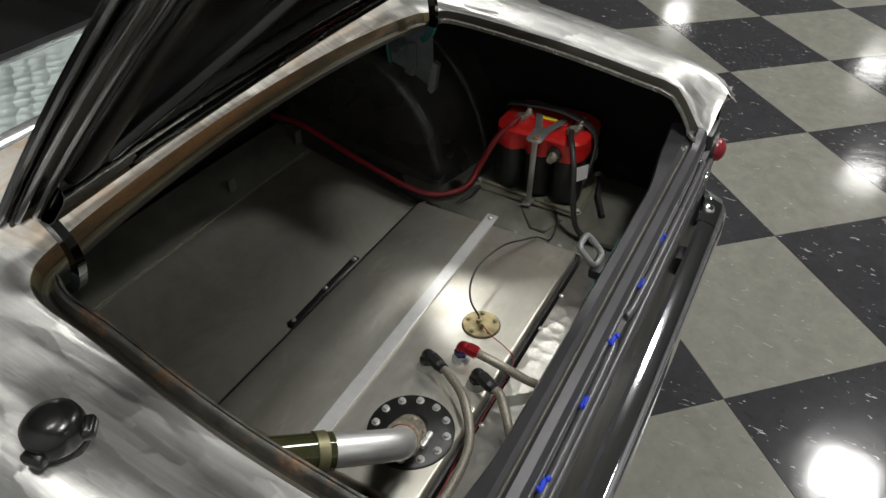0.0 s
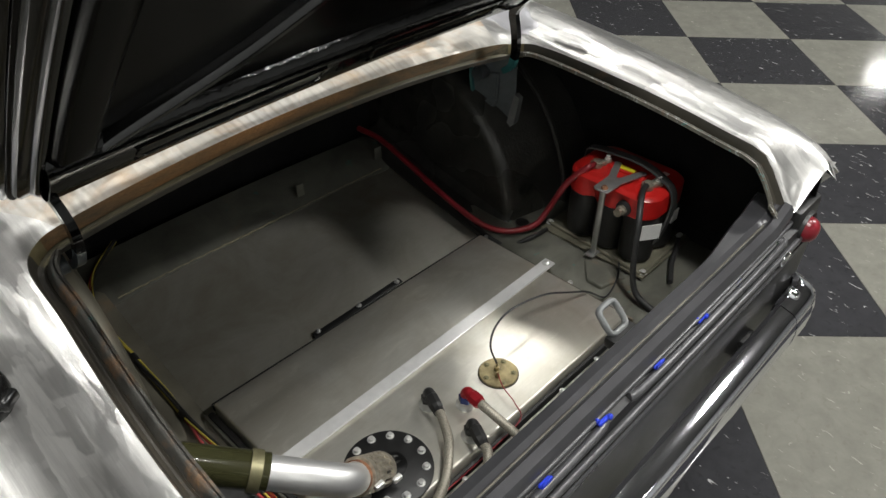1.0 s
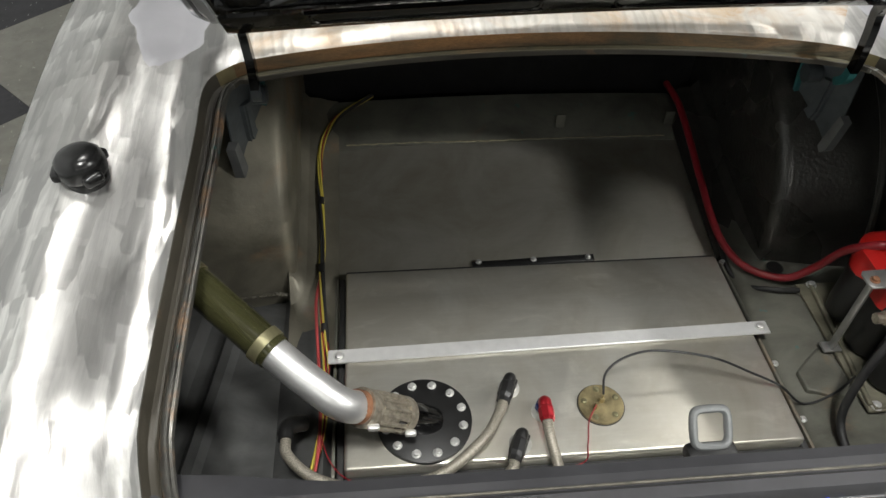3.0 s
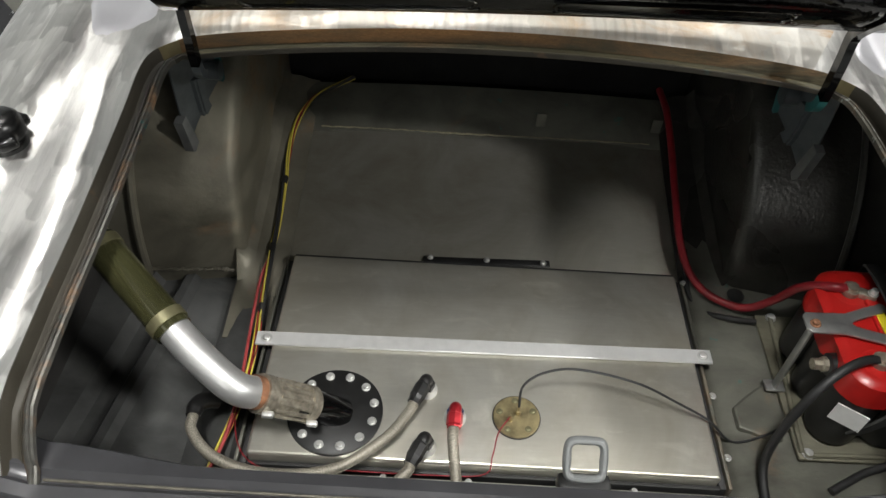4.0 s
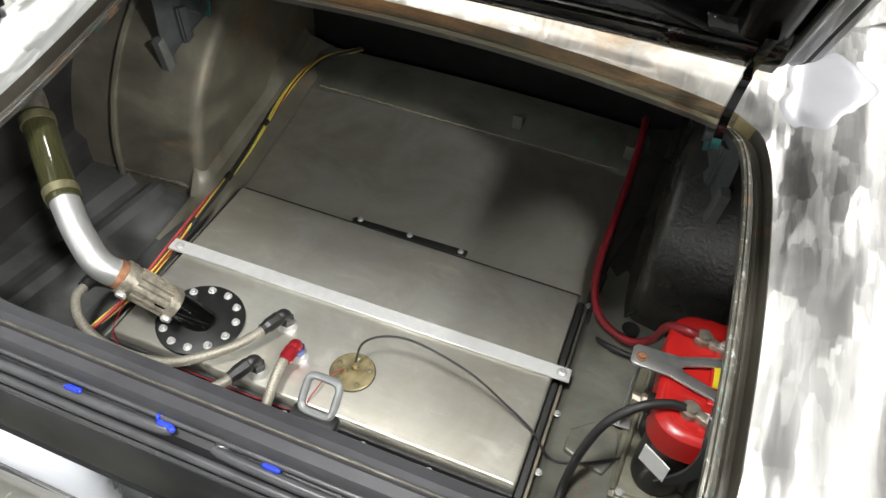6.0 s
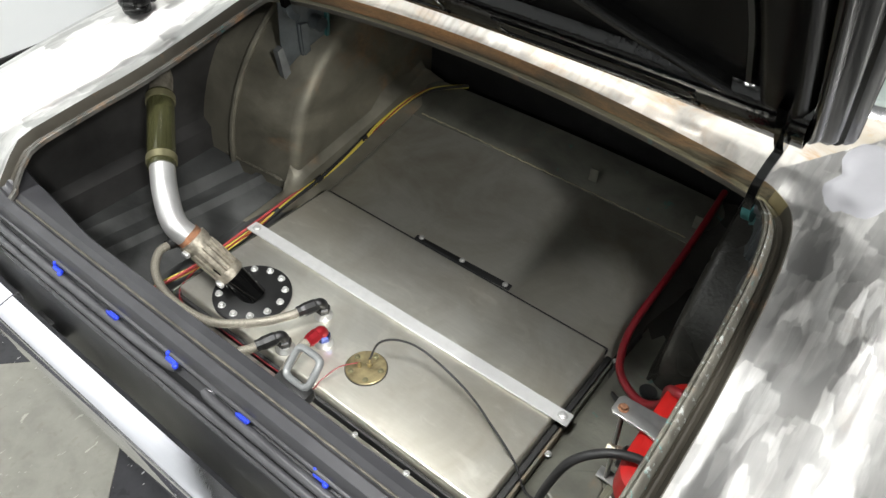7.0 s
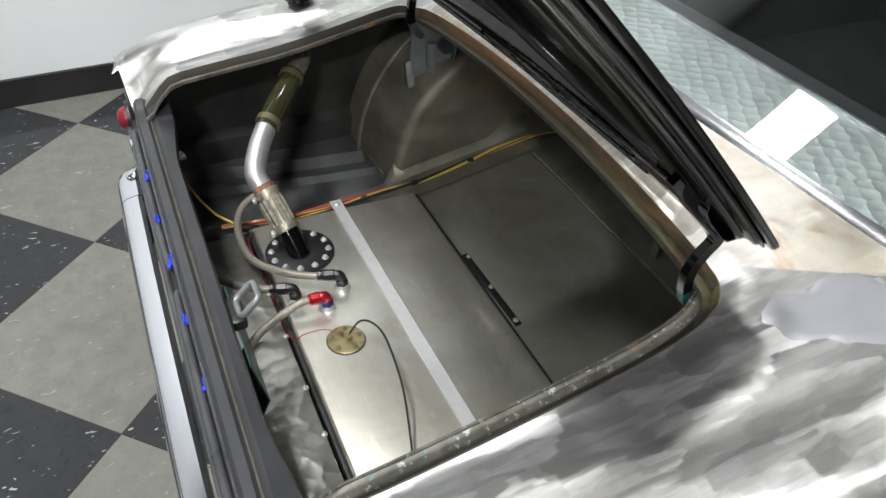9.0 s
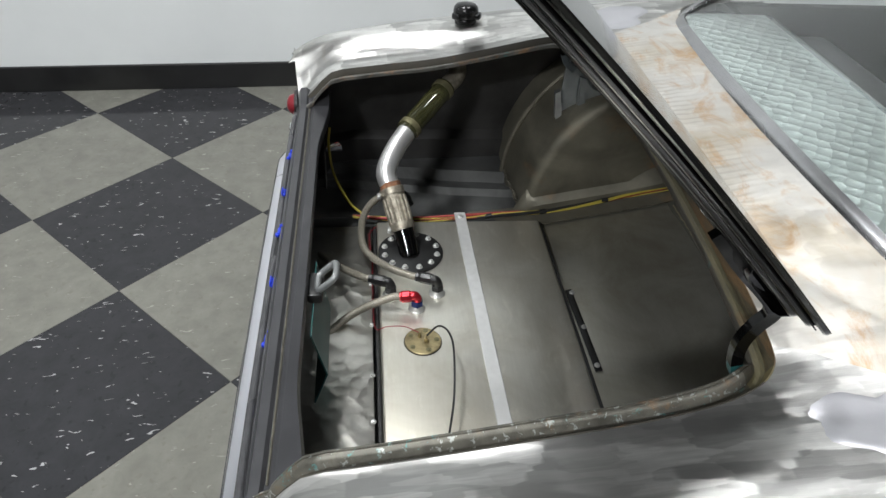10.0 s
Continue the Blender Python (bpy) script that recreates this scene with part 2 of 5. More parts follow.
def brushed(name, tint, rough, metal, stain, streak, turn=0.0, smudge=0.0):
    """Satin sheet metal: faint long strokes in its gloss, cloudy stains, pale rubbed smudges, hardly any relief."""
    m, nt, b = nodes_of(name)
    v = coords(nt)
    lines = noise_tex(nt, coords(nt, streak, (0, 0, turn)), 12.0, 3, 0.5)
    cloud = noise_tex(nt, v, 6.0, 5, 0.62, 0.5)
    spots = noise_tex(nt, coords(nt, (1.0, 2.0, 1.0)), 15.0, 5, 0.65, 0.8)
    c = ramp(nt, lines, [(0.3, tuple(x * 0.94 for x in tint)), (0.7, tint)])
    c = mix(nt, ramp(nt, cloud, grey((0.40, 0.0), (0.70, stain))), c, tuple(x * y for x, y in zip(tint, (0.62, 0.58, 0.50))))
    sm = ramp(nt, spots, grey((0.56, 0.0), (0.74, smudge)))
    c = mix(nt, sm, c, tuple(min(1.0, x * 1.25) for x in tint))
    link(nt, c, b.inputs["Base Color"])
    b.inputs["Metallic"].default_value = metal
    mixr = mix(nt, 0.6, ramp(nt, lines, grey((0.3, rough * 0.92), (0.7, rough * 1.08))), ramp(nt, cloud, grey((0.35, rough * 0.82), (0.7, rough * 1.25))))
    link(nt, mix(nt, sm, mixr, (rough * 1.6, rough * 1.6, rough * 1.6)), b.inputs["Roughness"])
    return m


def braid(name):
    """Woven stainless sleeve of a hose."""
    m, nt, b = nodes_of(name)
    v = coords(nt)
    w = nt.nodes.new("ShaderNodeTexVoronoi")
    w.inputs["Scale"].default_value = 760
    link(nt, v, w.inputs["Vector"])
    link(nt, ramp(nt, w.outputs["Distance"], [(0.1, (0.44, 0.41, 0.34)), (0.7, (0.17, 0.155, 0.125))]), b.inputs["Base Color"])
    b.inputs["Metallic"].default_value = 0.4
    b.inputs["Roughness"].default_value = 0.5
    bump(nt, b, w.outputs["Distance"], 0.2, 0.0006)
    return m


def tile_mat(name, base, fleck, fleck2, rough):
    """Vinyl floor tile: chips of other tones stirred into the base, waxed."""
    m, nt, b = nodes_of(name)
    v = coords(nt)
    oi = nt.nodes.new("ShaderNodeObjectInfo")
    addv = nt.nodes.new("ShaderNodeVectorMath")
    addv.operation = "MULTIPLY_ADD"
    link(nt, oi.outputs["Random"], addv.inputs[0])
    addv.inputs[1].default_value = (37, 53, 11)
    link(nt, v, addv.inputs[2])
    vec = addv.outputs[0]
    n = noise_tex(nt, vec, 16, 6, 0.65, 0.3)
    c = ramp(nt, n, [(0.3, tuple(x * 0.86 for x in base)), (0.7, tuple(x * 1.12 for x in base))])
    st = nt.nodes.new("ShaderNodeMapping")
    st.inputs["Scale"].default_value = (1.0, 0.35, 1)
    st.inputs["Rotation"].default_value = (0, 0, 0.7)
    link(nt, vec, st.inputs["Vector"])
    f1 = noise_tex(nt, st.outputs[0], 85, 2, 0.5, 0.8)
    c = mix(nt, ramp(nt, f1, grey((0.685, 0.0), (0.72, 0.85))), c, fleck)
    f2 = noise_tex(nt, vec, 48, 3, 0.5, 0.5)
    c = mix(nt, ramp(nt, f2, grey((0.60, 0.0), (0.70, 0.5))), c, fleck2)
    link(nt, c, b.inputs["Base Color"])
    link(nt, ramp(nt, noise_tex(nt, v, 3.0, 4), grey((0.3, rough * 0.8), (0.7, rough * 1.3))), b.inputs["Roughness"])
    b.inputs["Specular IOR Level"].default_value = 0.17
    bump(nt, b, noise_tex(nt, v, 14, 5), 0.13, 0.003)
    return m


M_SKIN = ground_steel("bare_ground_steel", (0.67, 0.665, 0.645), cells=((44, 11), (19, 4.2)), deep=0.54, lean=(0.10, 0.065, 0.09))
M_TULIP = ground_steel("bare_rusty_steel", (0.60, 0.58, 0.54), 0.55, ((34, 18), (12, 9)), 0.0, (60, 10, 20), 0.6, 0.8, 0.55, (0.06, 0.05, 0.06), (0.36, 0.55))
M_FILLER = plain("pale_body_filler", (0.46, 0.46, 0.485), 0.36, 0.6, 0.05, 20, 0.06)
M_GUTTER = bare_steel("old_olive_primer_gutter", rust=0.45, dark=0.6, rough=0.5, streak=(3, 24, 24), turn=(0, 0, 0), tint=(0.12, 0.106, 0.056), metal=0.15, rscale=14.0, rstretch=(0.5, 2, 2))
M_GUTTERRUST = bare_steel("rusted_gutter_wall", rust=1.05, dark=0.7, rough=0.5, streak=(3, 30, 30), turn=(0, 0, 0), tint=(0.105, 0.088, 0.050), metal=0.15, rscale=5.5, rstretch=(0.5, 2, 2.5))
M_SEALANT = bare_steel("yellowed_seam_sealer", rust=0.6, dark=0.6, rough=0.5, streak=(1, 1, 1), tint=(0.21, 0.175, 0.085), metal=0.1, rscale=20.0)
M_GUTTERDARK = bare_steel("dark_old_primer_gutter", rust=0.18, dark=0.45, rough=0.5, streak=(1, 1, 1), tint=(0.052, 0.046, 0.034), teal=0.2, metal=0.1, rscale=16.0)
M_FLANGE = bare_steel("worn_flange_steel", rust=0.62, dark=0.55, rough=0.40, streak=(3, 3, 3), tint=(0.17, 0.165, 0.15), metal=0.7, teal=1.0, rscale=30.0)
M_FLANGEPALE = flecked(bare_steel("pale_chipped_flange", rust=0.45, dark=0.5, rough=0.42, streak=(3, 3, 3), tint=(0.17, 0.162, 0.135), metal=0.5, rscale=30.0), (0.40, 0.42, 0.40), (0.11, 0.25, 0.24))
M_FLOORPAN = bare_steel("dull_trunk_steel", rust=0.3, dark=0.5, rough=0.48, streak=(1, 1.5, 1), tint=(0.175, 0.175, 0.145), metal=0.4, teal=0.6)
M_PANDARK = bare_steel("dark_grey_trunk_steel", rust=0.2, dark=0.5, rough=0.42, streak=(1, 1.5, 1), tint=(0.115, 0.117, 0.115), metal=0.4)
M_WHEEL = bare_steel("dull_brown_steel", rust=0.55, dark=0.42, rough=0.46, streak=(1, 1, 1.5), tint=(0.24, 0.225, 0.175), metal=0.5)
M_RAMP = brushed("smooth_grey_sheet", (0.46, 0.45, 0.395), 0.38, 0.75, 0.85, (3, 16, 3), 0.2, 0.18)
M_UNDERCOAT = plain("dark_pebbled_undercoat", (0.038, 0.037, 0.033), 0.30, 0.2, 0.35, 26, 0.45)
# near black, little sheen: shade inside the body is put into the colour
M_DARKWALL = plain("shade_black_interior", (0.009, 0.009, 0.009), 0.65, 0.0, 0.4, 20, 0.3)
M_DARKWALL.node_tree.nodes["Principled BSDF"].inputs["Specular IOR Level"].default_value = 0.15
# black, so that shade in the gaps between mouldings is in the ledge's colour
M_LEDGE = plain("black_ledge_gaps", (0.008, 0.008, 0.009), 0.45, 0.0, 0.3, 25, 0.1)
M_RIDGE = plain("satin_grey_moulding", (0.085, 0.085, 0.09), 0.30, 0.35, 0.25, 20, 0.04)
M_BEAD = plain("dull_weld_bead", (0.30, 0.27, 0.18), 0.6, 0.2, 0.4, 120, 0.3)
M_SEAL = plain("dull_sealer", (0.10, 0.092, 0.07), 0.5, 0.1, 0.5, 60, 0.2)
M_TAILRED = plain("dark_red_lens", (0.20, 0.008, 0.016), 0.3, 0.0, 0.12, 30, 0.05)
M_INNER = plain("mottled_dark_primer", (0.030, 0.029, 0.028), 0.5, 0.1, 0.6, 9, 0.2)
M_SILL = plain("satin_grey_paint", (0.05, 0.05, 0.054), 0.34, 0.2, 0.2, 18, 0.06)
M_BLACKGLOSS = plain("gloss_black_paint", (0.003, 0.003, 0.003), 0.08, 0.0, 0.2, 12, 0.05)
M_BLACKGLOSS.node_tree.nodes["Principled BSDF"].inputs["Specular IOR Level"].default_value = 0.42
M_LIDIN = plain("lid_inner_black", (0.003, 0.003, 0.003), 0.22, 0.0, 0.2, 12, 0.04)
M_LIDIN.node_tree.nodes["Principled BSDF"].inputs["Specular IOR Level"].default_value = 0.09
M_BRACE = plain("wet_gloss_black", (0.003, 0.003, 0.003), 0.09, 0.0, 0.2, 7, 0.6)
M_FOLD = plain("black_edge_gloss", (0.004, 0.004, 0.004), 0.16, 0.0, 0.2, 12, 0.05, coat=1.0)
for sock, val in (("Specular IOR Level", 0.45), ("Coat IOR", 1.5), ("Coat Weight", 0.3)):
    M_FOLD.node_tree.nodes["Principled BSDF"].inputs[sock].default_value = val
M_CAP = plain("glossy_black_plastic", (0.007, 0.007, 0.007), 0.26, 0.0, 0.3, 40, 0.05)
M_BLACK = plain("satin_black", (0.012, 0.012, 0.012), 0.4, 0.0, 0.3, 40, 0.1)
M_RUBBER = plain("black_rubber", (0.02, 0.02, 0.02), 0.55, 0.0, 0.3, 60, 0.15)
M_BUMPER = plain("bumper_chrome", (0.84, 0.84, 0.90), 0.055, 1.0, 0.03, 9, 0.05)
M_TRIM = plain("brushed_window_trim", (0.42, 0.42, 0.43), 0.26, 1.0, 0.1, 20, 0.05)
M_CHROME = plain("chrome", (0.8, 0.8, 0.82), 0.06, 1.0, 0.03, 8, 0.02)
M_ALU = brushed("brushed_tank_aluminium", (0.71, 0.695, 0.625), 0.34, 0.82, 0.6, (2, 22, 2), 0.05, 0.38)
M_STRAP = plain("bright_aluminium_strap", (0.78, 0.78, 0.77), 0.38, 0.6, 0.06, 60, 0.08)
M_BATBAR = plain("dull_aluminium_bar", (0.42, 0.42, 0.41), 0.36, 0.8, 0.15, 60, 0.08)
M_SWIRL = swirled("engine_turned_aluminium", 0.024, (0.66, 0.65, 0.60), 0.34, 0.9, 0.35)
M_TRAY = swirled("engine_turned_tray", 0.026, (0.80, 0.86, 0.84), 0.9, 0.35)
M_PIPE = plain("satin_aluminium_pipe", (0.78, 0.78, 0.77), 0.38, 0.8, 0.08, 30, 0.08)
M_CLAMP = plain("braided_clamp_steel", (0.37, 0.335, 0.27), 0.42, 0.7, 0.5, 90, 0.3)
M_BOLT = plain("zinc_bolt", (0.66, 0.66, 0.64), 0.38, 0.65, 0.15, 80, 0.1)
M_BRASS = plain("yellow_zinc_plate", (0.36, 0.30, 0.165), 0.42, 0.75, 0.65, 45, 0.12)
M_RED = plain("red_battery_plastic", (0.44, 0.013, 0.011), 0.35, 0.0, 0.12, 30, 0.08)
M_REDRUB = plain("red_cable_rubber", (0.22, 0.012, 0.018), 0.42, 0.0, 0.2, 50, 0.1)
M_REDALU = plain("red_anodised", (0.45, 0.025, 0.035), 0.3, 0.7, 0.1, 50, 0.05)
M_BLUEALU = plain("blue_anodised", (0.03, 0.045, 0.16), 0.3, 0.7, 0.1, 50, 0.05)
M_BLUE = plain("blue_plastic", (0.02, 0.05, 0.60), 0.4, 0.0, 0.1, 50, 0.05)
M_YELLOW = plain("yellow_wire", (0.52, 0.43, 0.07), 0.45, 0.0, 0.15, 50, 0.05)
M_WHITE = plain("white_label", (0.72, 0.72, 0.70), 0.5, 0.0, 0.06, 80, 0.03)
M_LABELYEL = plain("yellow_label", (0.75, 0.6, 0.03), 0.45, 0.0, 0.1, 80, 0.03)
M_TEAL = plain("teal_old_paint", (0.02, 0.10, 0.10), 0.42, 0.0, 0.35, 14, 0.1)
M_HINGELIGHT = plain("worn_grey_hinge_steel", (0.13, 0.135, 0.135), 0.40, 0.4, 0.3, 30, 0.15)
M_HINGE = plain("grey_blue_hinge_paint", (0.066, 0.076, 0.082), 0.36, 0.2, 0.35, 30, 0.2)
M_LOOP = plain("silver_painted_latch", (0.27, 0.28, 0.28), 0.4, 0.5, 0.15, 40, 0.2)
M_RUST = plain("orange_rust", (0.24, 0.11, 0.055), 0.8, 0.0, 0.6, 60, 0.4)
M_STRAPRUB = plain("dull_grey_rubber", (0.035, 0.035, 0.034), 0.7, 0.0, 0.3, 40, 0.15)
M_KHAKI = bare_steel("khaki_stained_plate", 0.25, 0.5, 0.5, (1, 3, 1), (0, 0, 0.2), (0.21, 0.20, 0.145), 0.3)
M_REDWIRE = plain("faded_red_wire", (0.34, 0.05, 0.05), 0.5, 0.0, 0.15, 50, 0.05)
M_OLIVE = plain("olive_zinc_plate", (0.21, 0.195, 0.11), 0.45, 0.6, 0.25, 40, 0.15)
M_WALL = plain("white_wall_paint", (0.73, 0.75, 0.75), 0.6, 0.0, 0.03, 3, 0.05)
M_CEIL = plain("grey_ceiling", (0.26, 0.26, 0.255), 0.8, 0.0, 0.1, 3, 0.05)
M_BASE = plain("black_vinyl_skirting", (0.015, 0.015, 0.015), 0.35, 0.0, 0.3, 10, 0.05)
M_DARKTILE = tile_mat("charcoal_vinyl", (0.034, 0.034, 0.037), (0.42, 0.42, 0.42), (0.02, 0.02, 0.022), 0.10)
M_LIGHTTILE = tile_mat("grey_green_vinyl", (0.180, 0.178, 0.155), (0.30, 0.30, 0.26), (0.15, 0.143, 0.12), 0.10)
M_JOINT = plain("tile_joint", (0.06, 0.06, 0.058), 0.6, 0.0, 0.2, 50, 0.0)
M_SEAT = plain("black_vinyl_seat", (0.008, 0.008, 0.009), 0.35, 0.0, 0.3, 30, 0.2)


def glass_mat(name, color, rough=0.0, ior=1.45):
    m, nt, b = nodes_of(name)
    b.inputs["Base Color"].default_value = (*color, 1)
    b.inputs["Transmission Weight"].default_value = 1.0
    b.inputs["Roughness"].default_value = rough
    b.inputs["IOR"].default_value = ior
    return m


M_GLASS = glass_mat("window_glass", (0.93, 0.97, 0.96))
M_HOSECLEAR = plain("yellowed_clear_hose", (0.055, 0.055, 0.024), 0.12, 0.0, 0.35, 14, 0.05, coat=0.6)
M_HOSECLEAR.node_tree.nodes["Principled BSDF"].inputs["Transmission Weight"].default_value = 0.35


def lamp_mat(name, strength):
    m, nt, b = nodes_of(name)
    b.inputs["Base Color"].default_value = (0.9, 0.9, 0.9, 1)
    b.inputs["Emission Color"].default_value = (1.0, 0.97, 0.92, 1)
    b.inputs["Emission Strength"].default_value = strength
    return m


M_LAMP = lamp_mat("light_diffuser", 40.0)

# ---- builders ----
BASES = {}


def mesh_of(bm, name, mat, smooth=True):
    me = bpy.data.meshes.new(name)
    bmesh.ops.recalc_face_normals(bm, faces=bm.faces[:])
    for f in bm.faces:
        f.smooth = smooth
    bm.to_mesh(me)
    bm.free()
    me.materials.append(mat)
    if smooth:
        me.set_sharp_from_angle(angle=radians(38))
    return me


def room(name, bm, mat, label="", category="", smooth=False):
    """A piece of the building, in the room's axes."""
    ob = new(name, mesh_of(bm, name, mat, smooth))
    return tagged(ob, label, category, kind="structure")


def thing(name, base, label, category, group="", m=None):
    """An Empty at the base of a thing of the car, given in the car's axes."""
    ob = new(name)
    ob.empty_display_size = 0.02
    ob.matrix_basis = CAR @ Matrix.Translation(base)
    BASES[ob] = Vector(base)
    return tagged(ob, label, category, group)


def part(name, bm, mat, parent, label="", smooth=True):
    """A mesh under a thing or a part; its vertices are given in the car's axes."""
    bmesh.ops.translate(bm, verts=bm.verts[:], vec=-BASES[parent])
    ob = new(name, mesh_of(bm, name, mat, smooth))
    ob.parent = parent
    BASES[ob] = BASES[parent]
    if label:
        tagged(ob, label)
    return ob


def curve(points, n=8, closed=False):
    """Catmull-Rom points through those given."""
    p = [Vector(q) for q in points]
    out = []
    k = len(p)
    for i in range(k if closed else k - 1):
        a = p[(i - 1) % k] if closed or i > 0 else p[0] * 2 - p[1]
        b, c = p[i], p[(i + 1) % k]
        d = p[(i + 2) % k] if closed or i + 2 < k else c * 2 - b
        for j in range(n):
            t = j / n
            out.append(0.5 * ((2 * b) + (c - a) * t + (2 * a - 5 * b + 4 * c - d) * t * t + (3 * b - a - 3 * c + d) * t ** 3))
    if not closed:
        out.append(p[-1])
    return out


def tube(points, r, segs=10, n=8, bm=None, closed=False, smooth_curve=True):
    """A round tube along a smooth line; r: one radius or one for each point given."""
    bm = bm or bmesh.new()
    pts = curve(points, n, closed) if smooth_curve else [Vector(q) for q in points]
    if isinstance(r, (int, float)):
        rr = [r] * len(pts)
    else:
        rr = [r[min(len(r) - 1, int(i * (len(r) - 1) / max(1, len(pts) - 1) + 0.5))] for i in range(len(pts))]
    up = None
    rings = []
    k = len(pts)
    for i, p in enumerate(pts):
        d = (pts[(i + 1) % k] - pts[i - 1]) if closed else (pts[min(i + 1, k - 1)] - pts[max(i - 1, 0)])
        d.normalize()
        if up is None:
            up = d.orthogonal().normalized()
        up = (up - d * up.dot(d)).normalized()
        side = d.cross(up)
        rings.append([bm.verts.new(p + rr[i] * (math.cos(a) * up + math.sin(a) * side)) for a in (2 * math.pi * s / segs for s in range(segs))])
    for i in range(k if closed else k - 1):
        a, b = rings[i], rings[(i + 1) % k]
        for s in range(segs):
            bm.faces.new((a[s], a[(s + 1) % segs], b[(s + 1) % segs], b[s]))
    if not closed:
        bm.faces.new(rings[0][::-1])
        bm.faces.new(rings[-1])
    return bm


def box(c, size, bevel=0.0, segs=2, m=None, bm=None):
    """A bevelled block; m: a turn about its centre."""
    b2 = bmesh.new()
    bmesh.ops.create_cube(b2, size=1.0)
    bmesh.ops.scale(b2, vec=size, verts=b2.verts[:])
    if bevel:
        bmesh.ops.bevel(b2, geom=b2.edges[:], offset=bevel, segments=segs, profile=0.5, affect="EDGES")
    mm = Matrix.Translation(c) @ (m or Matrix.Identity(4))
    bmesh.ops.transform(b2, matrix=mm, verts=b2.verts[:])
    if bm is None:
        return b2
    me = bpy.data.meshes.new("tmp")
    b2.to_mesh(me)
    b2.free()
    bm.from_mesh(me)
    bpy.data.meshes.remove(me)
    return bm


def lathe(profile, m, segs=24, bm=None):
    """Turns (radius, height) pairs about the z axis of m."""
    bm = bm or bmesh.new()
    rings = []
    for r, h in profile:
        if r <= 1e-6:
            rings.append([bm.verts.new(m @ Vector((0, 0, h)))])
        else:
            rings.append([bm.verts.new(m @ Vector((r * math.cos(2 * math.pi * s / segs), r * math.sin(2 * math.pi * s / segs), h))) for s in range(segs)])
    for a, b in zip(rings, rings[1:]):
        for s in range(segs):
            q = [a[s % len(a)], a[(s + 1) % len(a)], b[(s + 1) % len(b)], b[s % len(b)]]
            q = list(dict.fromkeys(q))
            if len(q) > 2:
                bm.faces.new(q)
    for ring in (rings[0], rings[-1]):
        if len(ring) > 2:
            bm.faces.new(ring)
    return bm


def grid(rows, bm=None, closed=False):
    """A sheet through rows of points."""
    bm = bm or bmesh.new()
    vs = [[bm.verts.new(p) for p in r] for r in rows]
    for a, b in zip(vs, vs[1:]):
        n = len(a)
        for i in range(n if closed else n - 1):
            bm.faces.new((a[i], a[(i + 1) % n], b[(i + 1) % n], b[i]))
    return bm


def thicken(bm, t):
    """Gives a sheet a thickness."""
    bmesh.ops.recalc_face_normals(bm, faces=bm.faces[:])
    bmesh.ops.solidify(bm, geom=bm.faces[:], thickness=t)
    return bm


def plate(outline, z0, z1, bevel=0.0, m=None):
    """A flat plate from an outline in x, y."""
    bm = bmesh.new()
    f = bm.faces.new([bm.verts.new((x, y, z0)) for x, y in outline])
    r = bmesh.ops.extrude_face_region(bm, geom=[f])
    bmesh.ops.translate(bm, vec=(0, 0, z1 - z0), verts=[v for v in r["geom"] if isinstance(v, bmesh.types.BMVert)])
    if bevel:
        bmesh.ops.bevel(bm, geom=bm.edges[:], offset=bevel, segments=2, profile=0.5, affect="EDGES")
    if m:
        bmesh.ops.transform(bm, matrix=m, verts=bm.verts[:])
    return bm


def bolt_mesh(r=0.006, h=0.005, mat=None):
    bm = lathe([(r * 1.5, 0), (r * 1.5, h * 0.25), (r, h * 0.25), (r, h), (r * 0.8, h * 1.15), (0, h * 1.15)], Matrix.Identity(4), 10)
    me = mesh_of(bm, "bolt", mat or M_BOLT)
    return me


def bolts(parent, places, r=0.006, h=0.005, m=Matrix.Identity(4), name="bolt", mat=None):
    """Bolt heads, one object each on one mesh."""
    me = bolt_mesh(r, h, mat)
    for p in places:
        ob = new(name, me)
        ob.parent = parent
        ob.matrix_basis = Matrix.Translation(Vector(p) - BASES[parent]) @ m
        BASES[ob] = Vector(p)


def smooth01(a, b, x):
    t = max(0.0, min(1.0, (x - a) / (b - a)))
    return t * t * (3 - 2 * t)


def table(x, pairs):
    """Straight lines through (x, value) pairs."""
    if x <= pairs[0][0]:
        return pairs[0][1]
    for (x0, v0), (x1, v1) in zip(pairs, pairs[1:]):
        if x <= x1:
            return v0 + (v1 - v0) * (x - x0) / (x1 - x0)
    return pairs[-1][1]


# ---- the showroom ----
X0, X1, Y0, Y1 = -1.92, 14.0, -7.0, 10.0


def quad_box(x0, x1, y0, y1, z0, z1):
    return box(((x0 + x1) / 2, (y0 + y1) / 2, (z0 + z1) / 2), (x1 - x0, y1 - y0, z1 - z0))


floor = room("floor", quad_box(X0 - 0.2, X1 + 0.2, Y0 - 0.2, Y1 + 0.2, -0.2, -0.003), M_JOINT, "checkered vinyl tile showroom floor, waxed", "floor")
room("ceiling", quad_box(X0 - 0.2, X1 + 0.2, Y0 - 0.2, Y1 + 0.2, CEILING, CEILING + 0.2), M_CEIL, "plain grey showroom ceiling", "ceiling")
room("wall_west", quad_box(X0 - 0.2, X0, Y0 - 0.2, Y1 + 0.2, -0.003, CEILING), M_WALL, "white painted wall with black skirting", "wall")
room("wall_east", quad_box(X1, X1 + 0.2, Y0 - 0.2, Y1 + 0.2, -0.003, CEILING), M_WALL, "white painted wall", "wall")
room("wall_north", quad_box(X0, X1, Y1, Y1 + 0.2, -0.003, CEILING), M_WALL, "white painted wall", "wall")
